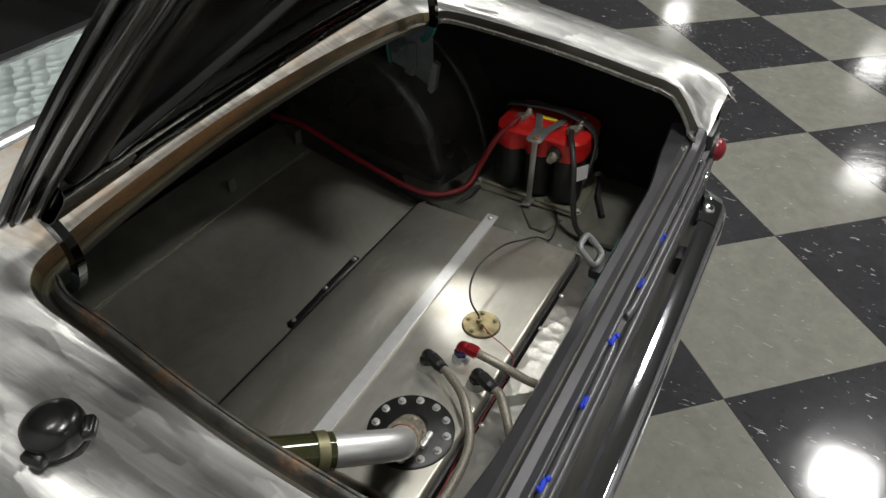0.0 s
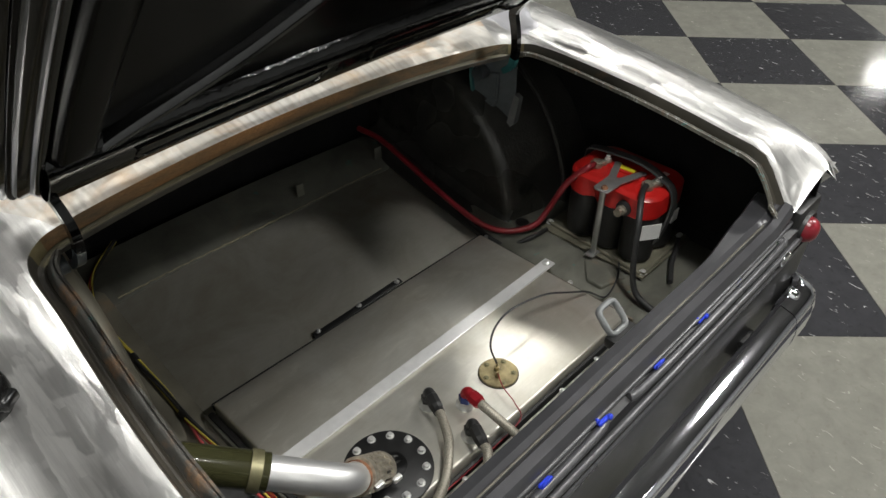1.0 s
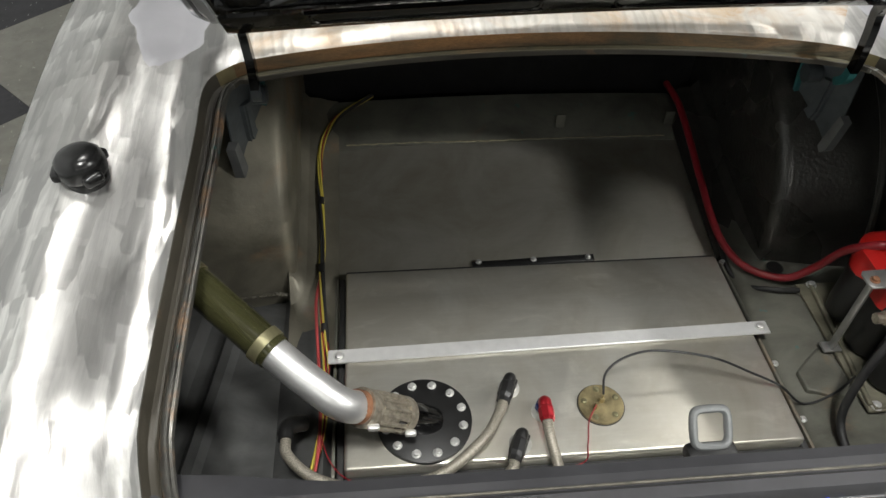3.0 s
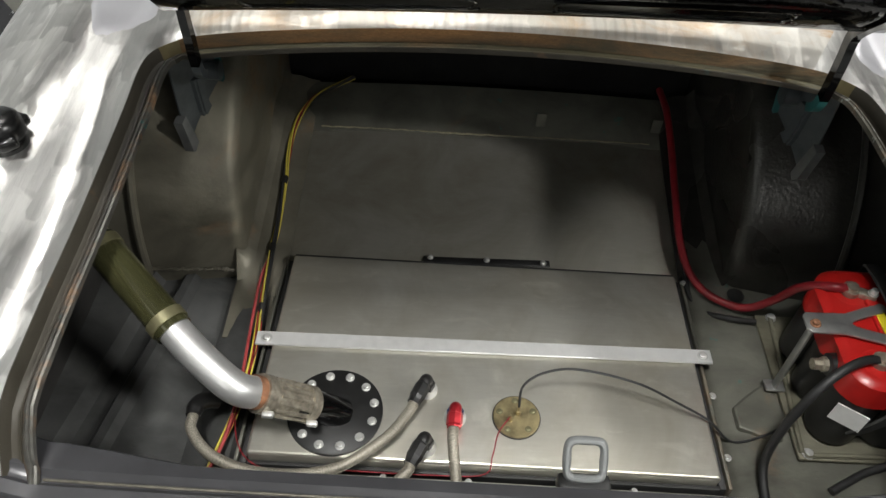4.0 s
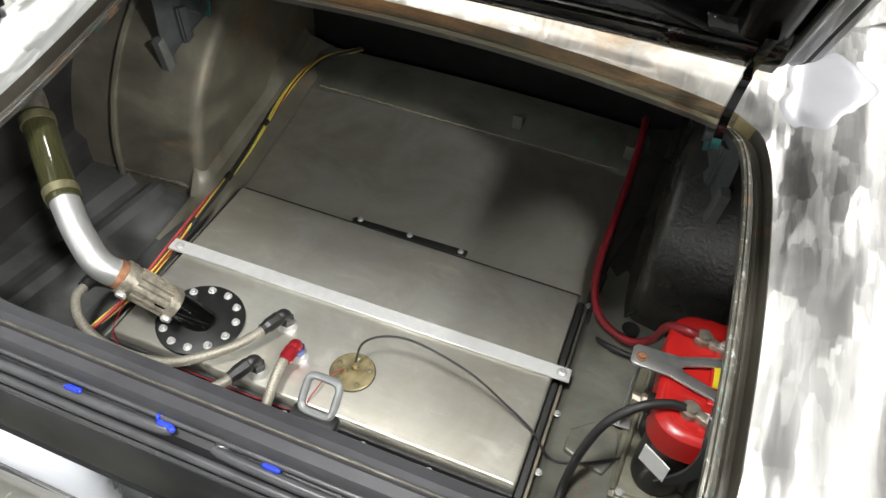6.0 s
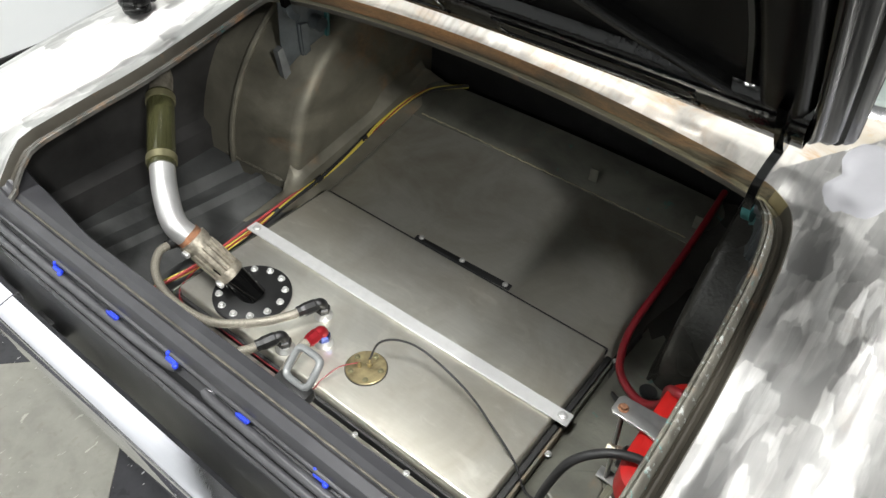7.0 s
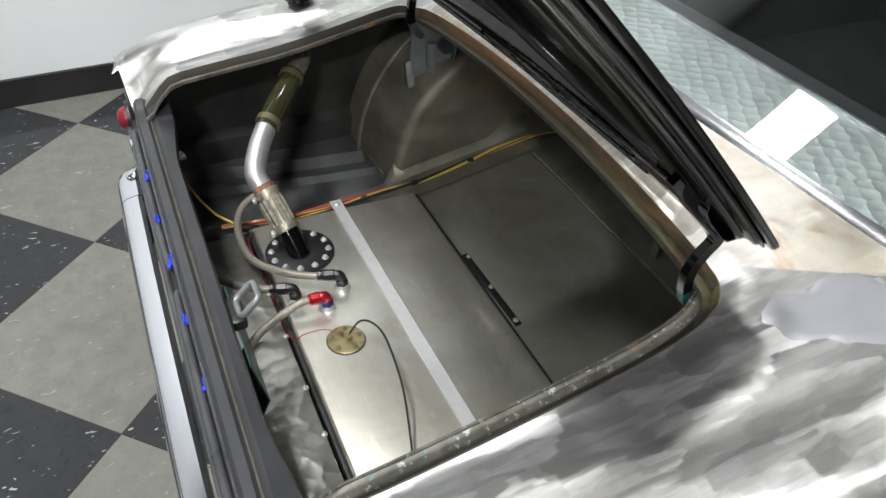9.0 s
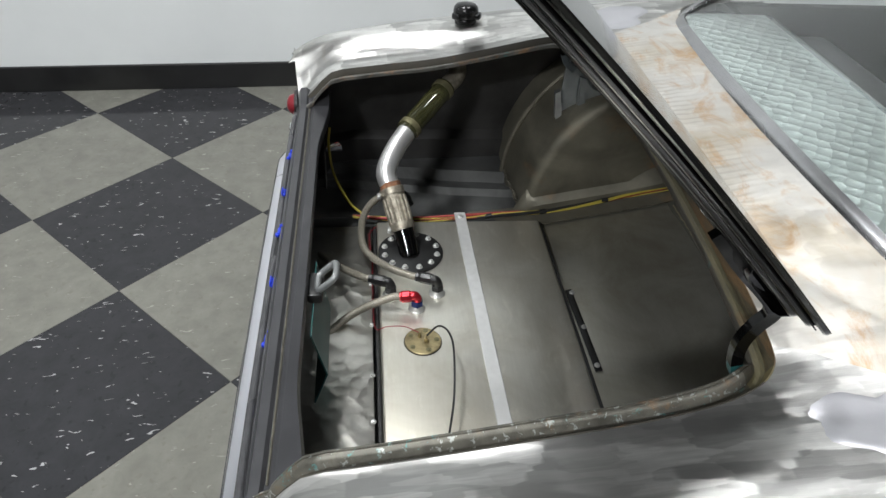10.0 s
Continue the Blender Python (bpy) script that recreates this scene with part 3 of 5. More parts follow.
room("wall_south", quad_box(X0, X1, Y0 - 0.2, Y0, -0.003, CEILING), M_WALL, "white painted wall", "wall")
bb = box((X0 + 0.006, (Y0 + Y1) / 2, 0.055), (0.012, Y1 - Y0, 0.11), 0.004)
room("baseboard", bb, M_BASE, "black vinyl cove skirting along the wall", "baseboard")

for i, (lx, ly, power) in enumerate(LIGHTS):
    lt = new("ceiling_light")
    lt.matrix_basis = Matrix.Translation((lx, ly, CEILING))
    BASES[lt] = Vector((lx, ly, CEILING))
    tagged(lt, "square recessed white ceiling light panel", "ceiling light", "ceiling lights")
    fr = bmesh.new()
    for sx, sy, wx, wy in ((0, 0.225, 0.49, 0.04), (0, -0.225, 0.49, 0.04), (0.225, 0, 0.04, 0.41), (-0.225, 0, 0.04, 0.41)):
        box((lx + sx, ly + sy, CEILING - 0.015), (wx, wy, 0.03), 0.004, 1, None, fr)
    part("frame", fr, M_WHITE, lt)
    part("diffuser", box((lx, ly, CEILING - 0.006), (0.41, 0.41, 0.008)), M_LAMP, lt)
    la = bpy.data.lights.new("panel_light", "AREA")
    la.shape, la.size, la.size_y, la.energy, la.color = "RECTANGLE", 0.40, 0.40, power, (0.985, 0.98, 0.945)
    lo = new("panel_light", la)
    lo.parent = lt
    lo.matrix_basis = Matrix.Translation((0, 0, -0.035))

# ---- the car ----
car = thing("car", (0.0, 0.4, 0.0), "bare-metal classic coupe with its trunk open, stripped of paint", "car")

EDGE_Z = [(-0.06, 0.708), (0.0, 0.730), (0.05, 0.741), (0.2, 0.761), (0.3, 0.772), (0.4, 0.783), (0.5, 0.794), (0.6, 0.803), (0.8, 0.815), (1.2, 0.83)]
OUTER = [(-0.06, 0.63), (0.0, 0.67), (0.1, 0.70), (0.3, 0.727), (0.5, 0.74), (0.8, 0.752), (1.3, 0.76)]


def skin_z(x, y):
    """Height of the body's upper skin over the car's plan."""
    ax = abs(x)
    z = table(y, EDGE_Z)
    if ax < 0.54:
        z += 0.036 * (1 - (ax / 0.54) ** 2) * smooth01(0.3, 0.6, y)
    z += 0.012 * smooth01(0.62, 0.80, y) * (1 - smooth01(0.45, 0.75, ax))
    wo = table(y, OUTER)
    if ax > 0.55:
        u = (ax - 0.55) / (wo - 0.55)
        z += 0.016 * math.sin(min(1.0, u) * math.pi) - 0.024 * max(0.0, u) ** 2.4
    if x > 0:
        z -= 0.007 * (1 - smooth01(0.10, 0.35, y)) * (1 - smooth01(0.54, 0.66, ax))
    if x < 0:
        z -= 0.034 * (1 - smooth01(0.22, 0.60, y)) * (1 - smooth01(0.52, 0.65, ax))
    if y < 0.08:
        # the corner wraps down to the end of the sill
        z -= (0.072 if x > 0 else 0.055) * (1 - smooth01(-0.015, 0.075, y)) * (1 - smooth01(0.53, 0.66, ax))
    return z


INNER_HALF = [(-0.531, -0.016), (-0.534, 0.004), (-0.538, 0.040), (-0.539, 0.20), (-0.535, 0.33), (-0.526, 0.46), (-0.509, 0.543), (-0.476, 0.590),
              (-0.43, 0.604), (-0.30, 0.611), (-0.15, 0.615), (0, 0.616)]
OUTER_HALF = [(-0.553, -0.020), (-0.605, -0.026), (-0.662, -0.020), (-0.712, 0.18), (-0.731, 0.35), (-0.742, 0.55), (-0.752, 0.85), (-0.70, 1.02),
              (-0.585, 0.86), (-0.36, 0.792), (-0.17, 0.780), (0, 0.777)]


def both_sides(half, inset=0.0, outset=0.0):
    return [(x + inset * (1 - smooth01(0.44, 0.60, y)), y, 0) for x, y in half] + [(-x + outset * (1 - smooth01(0.3, 0.8, y)), y, 0) for x, y in half[-2::-1]]


def roll_off(a):
    """How far the panel ahead of the lid rolls down at the opening's edge."""
    return 0.009 * smooth01(0.55, 0.60, a.y)


inner = curve(both_sides(INNER_HALF, 0.019), 6)
outer = curve(both_sides(OUTER_HALF, 0.0, 0.014), 6)
RINGS = 14
rows = []
for k in range(RINGS + 1):
    f = (k / RINGS) ** 1.5
    row = []
    for a, b in zip(inner, outer):
        p = a.lerp(b, f)
        row.append(Vector((p.x, p.y, skin_z(p.x, p.y) - roll_off(a) * (1 - smooth01(0.0, 0.030, (p - a).length)))))
    rows.append(row)
N = len(inner)
# the flank falls from the outer edge to the rocker
for dz, dx in ((0.010, 0.009), (0.028, 0.016), (0.055, 0.021), (0.10, 0.024), (0.2, 0.03), (0.36, 0.0), (0.48, -0.06)):
    row = []
    for p in rows[RINGS]:
        s = 1 if p.x > 0 else -1
        front = smooth01(0.9, 0.8, abs(p.x)) * smooth01(0.75, 0.9, p.y)
        row.append(Vector((p.x + s * dx * (1 - front), p.y + 0.05 * min(1.0, dz * 12) * (1 - smooth01(-0.015, 0.03, p.y)), p.z - dz)))
    rows.append(row)
# which of the loop belongs to the flat panel ahead of the lid
cut0, cut1 = int(N * 0.36), int(N * 0.64)
part("quarter_panel", thicken(grid([r[:cut0 + 1] for r in rows]), 0.002), M_SKIN, car, "bare ground steel quarter panel with grinder marks")
part("quarter_panel", thicken(grid([r[N - 1 - cut0:] for r in rows]), 0.002), M_SKIN, car, "bare ground steel quarter panel with grinder marks")
for s in (-1, 1):
    # smooth filler over the corner seam
    rws = []
    for k in range(9):
        f = k / 8
        ring = []
        for j in range(36):
            a = 2 * math.pi * j / 36
            g = f * (1 + 0.12 * math.sin(3 * a + s) + 0.08 * math.sin(5 * a + 1) + 0.05 * math.sin(9 * a))
            x, y = s * (0.572 + 0.058 * g * math.cos(a) + 0.012 * g * math.sin(a)), 0.690 + 0.092 * g * math.sin(a)
            ring.append(Vector((x, y, skin_z(x, y) + 0.0016 - (0.0022 if k == 8 else 0))))
        rws.append(ring)
    bm = grid(rws, None, True)
    bmesh.ops.remove_doubles(bm, verts=bm.verts[:], dist=1e-6)
    part("filler_patch", bm, M_FILLER, car, "smooth pale filler patch over the corner seam")
part("tulip_panel", thicken(grid([r[cut0:N - cut0] for r in rows[:RINGS + 1]]), 0.002), M_TULIP, car, "bare steel panel ahead of the trunk, rust stained")

# rain gutter round the opening
GUTTER = [(0.0, 0.0), (0.002, -0.005), (0.005, -0.018), (0.010, -0.022), (0.014, -0.022), (0.017, -0.019), (0.0215, -0.010), (0.0245, -0.0062), (0.0272, -0.0055), (0.0284, -0.0080), (0.0296, -0.0056), (0.0325, -0.0062), (0.0335, -0.0125)]


def inward(i):
    a, b = inner[max(0, i - 1)], inner[min(N - 1, i + 1)]
    d = (b - a).normalized()
    return Vector((d.y, -d.x, 0))


# heights of the channel's floor and lip ahead of the opening, where it lies flatter
GUTTER_FRONT = {0.017: -0.0225, 0.0215: -0.0225, 0.0245: -0.0195, 0.0272: -0.0170, 0.0284: -0.0180, 0.0296: -0.0165, 0.0325: -0.0175, 0.0335: -0.024}


def gutter_rows(profile):
    out = []
    for off, dz in profile:
        row = []
        for i, p in enumerate(inner):
            o = off if off <= 0.017 else 0.017 + (off - 0.017) * (1 - 0.62 * smooth01(0.575, 0.604, p.y))
            q = p + inward(i) * o
            low = smooth01(0.585, 0.604, p.y) if off > 0.015 else 0.0
            front = GUTTER_FRONT.get(off, dz)
            row.append(Vector((q.x, q.y, skin_z(p.x, p.y) - roll_off(p) + dz + low * (front - dz))))
        out.append(row)
    return out


GA, GB = int(N * 0.30), N - 1 - int(N * 0.30)
DARK = (M_GUTTERDARK, "rain gutter with dark old primer")
for a, b, (mat, lab) in ((0, GA, DARK), (GA, GB, (M_GUTTER, "rain gutter with olive primer and orange rust")), (GB, N - 1, DARK)):
    if mat is M_GUTTER:
        wall = gutter_rows(GUTTER[:3])
        fa = next(i for i in range(N) if inner[i].y > 0.590)
        for c, d, m2, lab2 in ((a, fa, M_SEALANT, "yellowed sealer on the gutter's corner"), (fa, N - 1 - fa, M_GUTTERRUST, "rusted upper wall of the rain gutter"), (N - 1 - fa, b, M_SEALANT, "yellowed sealer on the gutter's corner")):
            part("gutter_wall", thicken(grid([r[c:d + 1] for r in wall]), 0.0015), m2, car, lab2)
        part("gutter", thicken(grid([r[a:b + 1] for r in gutter_rows(GUTTER[2:6])]), 0.0015), mat, car, lab)
    else:
        part("gutter", thicken(grid([r[a:b + 1] for r in gutter_rows(GUTTER[:6])]), 0.0015), mat, car, lab)
one, two = (M_FLANGE, M_FLANGEPALE) if inner[0].x < 0 else (M_FLANGEPALE, M_FLANGE)
for a, b, mat, lab in ((0, GA, one, "bare metal flange edge"), (GA, GB, M_GUTTERDARK, "dark inner lip of the rain gutter"), (GB, N - 1, two, "bare metal flange edge")):
    part("gutter_flange", thicken(grid([r[a:b + 1] for r in gutter_rows(GUTTER[5:])]), 0.0015), mat, car, lab)


def prism_x(profile, x0, x1, n=1, bow=0.0):
    """Sweeps a (y, z) outline across the car; bow: how far its middle lies behind its ends."""
    rws = []
    for k in range(n + 1):
        x = x0 + (x1 - x0) * k / n
        u = 2 * k / n - 1
        rws.append([Vector((x, y - bow * (1 - u * u), z)) for y, z in profile])
    return grid(rws)


# ---- tail panel and bumper ----
SILL = [(0.036, 0.610), (0.038, 0.624), (0.034, 0.632), (0.020, 0.635), (0.013, 0.629), (0.007, 0.629), (0.002, 0.634), (-0.011, 0.632), (-0.016, 0.624), (-0.017, 0.610)]
sill = []
for k in range(49):
    x = -0.535 + 1.07 * k / 48
    flare = 0.018 * smooth01(0.30, 0.50, abs(x))
    row = []
    for y, z in SILL:
        row.append(Vector((x, y + (flare if y > 0.03 else 0.0), z + 0.004 * smooth01(0.3, 0.55, abs(x)) + 0.022 * smooth01(0.485, 0.535, abs(x)))))
    sill.append(row)
part("trunk_sill", thicken(grid(sill), 0.002), M_SILL, car, "satin grey painted trunk sill")
part("sill_bead", tube([(x, 0.0100 - 0.0002, 0.6300 + 0.004 * smooth01(0.3, 0.55, abs(x))) for x in (-0.48, -0.40, -0.30, -0.1, 0.1, 0.30, 0.40, 0.48)], 0.0016, 8, 3), M_SEAL, car, "tan sealer line in the sill groove")
part("tail_panel_ledge", thicken(prism_x([(-0.013, 0.615), (-0.016, 0.602), (-0.027, 0.598), (-0.029, 0.584), (-0.030, 0.557)], -0.60, 0.60, 8), 0.002), M_LEDGE, car)
part("tail_panel", thicken(prism_x([(-0.032, 0.556), (-0.028, 0.52), (-0.026, 0.42), (-0.030, 0.30)], -0.66, 0.66, 8), 0.003), M_BLACK, car, "black tail panel behind the bumper")
for x0, x1, y, z, r in ((-0.50, -0.06, -0.026, 0.600, 0.007), (0.02, 0.50, -0.026, 0.600, 0.007), (-0.56, 0.56, -0.026, 0.546, 0.010), (-0.56, 0.56, -0.032, 0.576, 0.006), (-0.53, 0.53, -0.0155, 0.612, 0.0035)):
    bm = tube([(x0, y + 0.01, z), (x0 + 0.01, y, z), ((x0 + x1) / 2, y - 0.002, z), (x1 - 0.01, y, z), (x1, y + 0.01, z)], r, 10, 6)
    part("trim_moulding", bm, M_RIDGE, car, "dark grey trim moulding")

# blue clips that held the missing trim
for j, (x, y, z) in enumerate(((0.338, -0.012, 0.607), (0.213, -0.016, 0.608), (0.083, -0.019, 0.609), (-0.056, -0.020, 0.609), (-0.183, -0.022, 0.608), (-0.323, -0.021, 0.606))):
    y -= 0.003
    cl = thing("trim_clip", (x, y, z - 0.003), "blue plastic trim clip on the tail panel ledge", "clip", "clips along the tail panel")
    bm = box((x, y, z), (0.022, 0.007, 0.006), 0.002, 1)
    if j % 2:
        box((x - 0.010, y + 0.003, z + 0.004), (0.005, 0.006, 0.010), 0.0015, 1, None, bm)
        box((x + 0.011, y - 0.003, z + 0.001), (0.008, 0.007, 0.008), 0.002, 1, None, bm)
    else:
        box((x, y - 0.003, z + 0.003), (0.020, 0.003, 0.008), 0.001, 1, None, bm)
    part("clip_body", bm, M_BLUE, cl)

bumper = thing("bumper", (0, -0.09, 0.34), "chrome rear bumper blade with wrapped ends", "bumper")
BUMP = [(-0.046, 0.432), (-0.048, 0.446), (-0.056, 0.450), (-0.080, 0.444), (-0.089, 0.437), (-0.094, 0.424), (-0.097, 0.404), (-0.096, 0.380), (-0.090, 0.358), (-0.080, 0.350)]
rws = []
for k in range(65):
    u = -1 + 2 * k / 64
    x = 0.69 * u + 0.015
    wrap = 0.11 * max(0.0, (abs(u) - 0.88) / 0.12) ** 2
    bow = 0.006 * (1 - u * u)
    x -= (0.03 * max(0.0, (abs(u) - 0.88) / 0.12) ** 2) * (1 if u > 0 else -1)
    rws.append([Vector((x, y + wrap - bow + 0.006, z)) for y, z in BUMP])
part("bumper_bar", thicken(grid(rws[8:57]), 0.003), M_BUMPER, bumper)
for s, piece in ((-1, rws[:9]), (1, rws[56:])):
    part("bumper_end", thicken(grid([[p + Vector((s * 0.003, 0.002, -0.003)) for p in r] for r in piece]), 0.003), M_BUMPER, bumper, "chrome wrapped end piece")
    part("trim_tab", box((s * 0.505, -0.034, 0.570), (0.030, 0.014, 0.022), 0.004, 2), M_CHROME, car, "bright metal trim tab")
for s in (-1, 1):
    part("bumper_guard", box((s * 0.585, -0.052, 0.446), (0.026, 0.030, 0.026), 0.010, 4, pose(0, 0, 0, 20, 0, 0)), M_CHROME, bumper)
    part("bumper_bracket", box((s * 0.46, -0.045, 0.385), (0.05, 0.07, 0.05), 0.008), M_BLACK, bumper)

for s in (-1, 1):
    tl = thing("tail_lamp", (s * 0.62, -0.01, 0.53), "round red tail lamp lens in a dark housing", "tail lamp", "tail lamps")
    m = Matrix.Translation((s * 0.600, -0.028, 0.585)) @ pose(0, 0, 0, 90, 0, 0)
    part("housing", lathe([(0.034, -0.03), (0.036, 0.0), (0.034, 0.006), (0.030, 0.004), (0.028, -0.004), (0, -0.004)], m, 28), M_BLACK, tl)
    part("lens", lathe([(0.025, -0.002), (0.025, 0.008), (0.021, 0.018), (0.012, 0.024), (0, 0.026)], m, 28), M_TAILRED, tl, "dark red plastic lens")
    part("tail_end_cap", box((s * 0.608, -0.012, 0.555), (0.10, 0.03, 0.16), 0.010, 2), M_BLACK, car, "black tail end under the quarter panel")

# ---- inside of the trunk ----
# floor pans either side of the tank
PAN_Y = ((-0.02, 0.365), (0.15, 0.368), (0.35, 0.372), (0.48, 0.378), (0.56, 0.385), (0.70, 0.40))
PAN_LEFT = ((-0.70, 0.028), (-0.622, 0.028), (-0.612, 0.0), (-0.585, 0.0), (-0.575, 0.014), (-0.560, 0.014), (-0.552, -0.004), (-0.445, -0.008), (-0.43, 0.004), (-0.41, 0.011), (-0.37, 0.012), (-0.34, -0.03))
PAN_RIGHT = ((0.34, -0.03), (0.356, 0.014), (0.370, 0.030), (0.40, 0.037), (0.56, 0.040), (0.70, 0.042))
rows = [[Vector((x + (0.16 * (yy - 0.18) if -0.63 < x < -0.54 else 0.0), yy, zz + dz)) for x, dz in PAN_LEFT] for yy, zz in PAN_Y]
part("floor_pan", thicken(grid(rows), 0.002), M_PANDARK, car, "dull dark grey steel trunk floor with a pressed rib")
rows = [[Vector((x, yy, zz + dz)) for x, dz in PAN_RIGHT] for yy, zz in PAN_Y]
part("floor_pan", thicken(grid(rows), 0.002), M_FLOORPAN, car, "stained bare steel trunk floor beside the battery")
part("floor_pan", box((0, 0.34, 0.325), (0.70, 0.72, 0.01)), M_PANDARK, car, "steel floor under the tank")

# sloping panel over the axle, its upper shelf and the dark bulkhead
rows = []
for yy, zz in ((0.537, 0.396), (0.552, 0.402), (0.70, 0.431), (0.848, 0.460), (0.852, 0.462)):
    rows.append([Vector((x, yy, zz - 0.006 * (abs(x) / 0.36) ** 6)) for x in [-0.358 + 0.0179 * k for k in range(41)]])
part("axle_panel", thicken(grid(rows), 0.0015), M_RAMP, car, "smooth grey steel panel sloping up over the axle")
rows = []
for yy, zz in ((0.842, 0.456), (0.858, 0.466), (0.88, 0.478), (0.915, 0.494), (0.945, 0.500)):
    rows.append([Vector((x, yy, zz + 0.010 * (1 - (x / 0.4) ** 2) * (yy - 0.84) / 0.1)) for x in [-0.42 + 0.021 * k for k in range(41)]])
part("upper_shelf", thicken(grid(rows), 0.002), M_FLOORPAN, car, "dull steel shelf below the bulkhead")
bead = curve([(-0.335, 0.8500, 0.4625), (-0.2, 0.8515, 0.4630), (-0.05, 0.8495, 0.4628), (0.12, 0.8505, 0.4630), (0.33, 0.8495, 0.4618)], 12)
part("weld_bead", tube([p + Vector((0, 0.0012 * math.sin(i * 2.3), 0)) for i, p in enumerate(bead)], [0.0016, 0.0012, 0.0018, 0.001, 0.0013], 6, 1), M_BEAD, car, "thin rusty weld bead")
# deep shade ahead of the shelf, put in as near-black sheets
part("bulkhead", box((0, 1.0, 0.64), (1.4, 0.02, 0.38)), M_DARKWALL, car, "bulkhead, coloured near black for the shade there")
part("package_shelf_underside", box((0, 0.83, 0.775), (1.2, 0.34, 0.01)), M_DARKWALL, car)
for x in (0.108, 0.340):
    part("tab", box((x, 0.870, 0.492), (0.020, 0.005, 0.032), 0.002), M_FLOORPAN, car, "bent steel tab")

# black bar along the seam of tank and panel
bar = thing("seam_bar", (0, 0.55, 0.40), "black flat bar bolted along the tank seam", "bar")
part("bar", box((0.005, 0.556, 0.4055), (0.228, 0.014, 0.004), 0.0018, 2, pose(0, 0, 0, 11, 0, 1.5)), M_BLACK, bar)
bolts(bar, [(-0.097, 0.558, 0.408), (0.005, 0.558, 0.408), (0.107, 0.558, 0.408)], 0.004, 0.004)


def wheelhouse(s):
    """Arched inner wheel housing: a rounded half drum with a flange along its rear edge."""
    cy, cz, R, xin, xout, rr = 0.865, 0.395, 0.376, 0.420, 0.70, 0.024
    rws = []
    prof = [(xout, R), (xin + 0.16, R), (xin + 0.10, R - 0.010), (xin + rr, R - 0.026)]
    prof += [(xin + rr - rr * math.sin(a), R - 0.026 - rr + rr * math.cos(a)) for a in (math.radians(q) for q in (20, 40, 60, 80, 90))]
    prof += [(xin, R - 0.12), (xin, R - 0.25)]
    for k in range(33):
        a = math.radians(191 - 161 * k / 32)
        rws.append([Vector((s * x, cy + r * math.cos(a), cz + r * math.sin(a))) for x, r in prof])
    part("wheelhouse", thicken(grid(rws), 0.002), M_WHEEL if s < 0 else M_UNDERCOAT, car, "rounded bare steel wheel housing with a welded seam" if s < 0 else "rounded wheel housing with dark pebbled undercoat")
    bm = tube([(s * (xin + 0.162), cy + (R + 0.004) * math.cos(a), cz + (R + 0.004) * math.sin(a)) for a in (math.radians(180 - 9 * k) for k in range(11))], 0.007, 8, 3)
    part("wheelhouse_flange", bm, M_WHEEL if s < 0 else M_UNDERCOAT, car)
    # flange where housing meets floor
    near = ((0.38, 0.376, 0.0), (0.43, 0.380, 0.25), (0.465, 0.384, 0.55), (0.495, 0.388, 0.85)) if s < 0 else ()
    bm = grid([[Vector((s * x, y, z + (dz if y > 0.51 else min(dz, far)) * w)) for x, dz, far in ((0.35, 0.0, 1.0), (0.368, 0.003, 1.0), (0.388, 0.010, 1.0), (0.408, 0.012, 1.0), (0.420, 0.026, 0.008), (0.434, 0.05, 0.0))]
               for y, z, w in near + ((0.52, 0.392, 1.0), (0.55, 0.4005, 1.0), (0.66, 0.422, 1.0), (0.78, 0.4455, 1.0), (0.86, 0.466, 1.0), (0.95, 0.500, 1.0))])
    part("floor_flange", thicken(bm, 0.003), M_WHEEL if s < 0 else M_UNDERCOAT, car)
    if s < 0:
        seam = curve([(-0.436, 0.497, 0.412), (-0.455, 0.496, 0.417), (-0.50, 0.492, 0.416), (-0.56, 0.490, 0.414), (-0.61, 0.490, 0.412)], 10)
        part("weld_seam", tube([p + Vector((0, 0.0015 * math.sin(i * 1.9), 0.001 * math.sin(i * 2.7))) for i, p in enumerate(seam)], [0.003, 0.0036, 0.003, 0.0034, 0.003], 8, 1), M_SEAL, car, "dull sealed seam at the wheel housing's foot")


for s in (-1, 1):
    wheelhouse(s)
    rows = []
    for yy in (-0.02, 0.1, 0.25, 0.4, 0.55, 0.75, 1.0):
        top = skin_z(s * 0.62, yy) - 0.02
        wo = table(yy, OUTER) - 0.03
        rows.append([Vector((s * x, yy, z)) for x, z in ((min(0.655, wo), 0.36), (min(0.66, wo), 0.44), (min(0.66, wo), 0.455), (min(0.685, wo + 0.01), 0.47), (min(0.685, wo + 0.01), 0.62), (min(0.65, wo), top - 0.01), (0.60, top))])
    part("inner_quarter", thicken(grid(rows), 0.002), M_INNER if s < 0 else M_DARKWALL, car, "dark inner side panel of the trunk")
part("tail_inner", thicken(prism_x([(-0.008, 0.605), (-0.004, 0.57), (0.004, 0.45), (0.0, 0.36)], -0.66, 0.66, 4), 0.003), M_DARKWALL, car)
# latch support below the sill
part("latch_support", thicken(grid([[Vector((0.02, 0.046, 0.60)), Vector((0.20, 0.046, 0.60))], [Vector((0.03, 0.066, 0.50)), Vector((0.19, 0.066, 0.50))], [Vector((0.06, 0.03, 0.37)), Vector((0.16, 0.03, 0.37))]]), 0.002), M_TEAL, car, "old teal painted latch support")

# swirled aluminium ledge behind the tank
part("ledge", box((0.0, 0.070, 0.402), (0.69, 0.142, 0.006), 0.002), M_SWIRL, car, "engine-turned aluminium ledge")

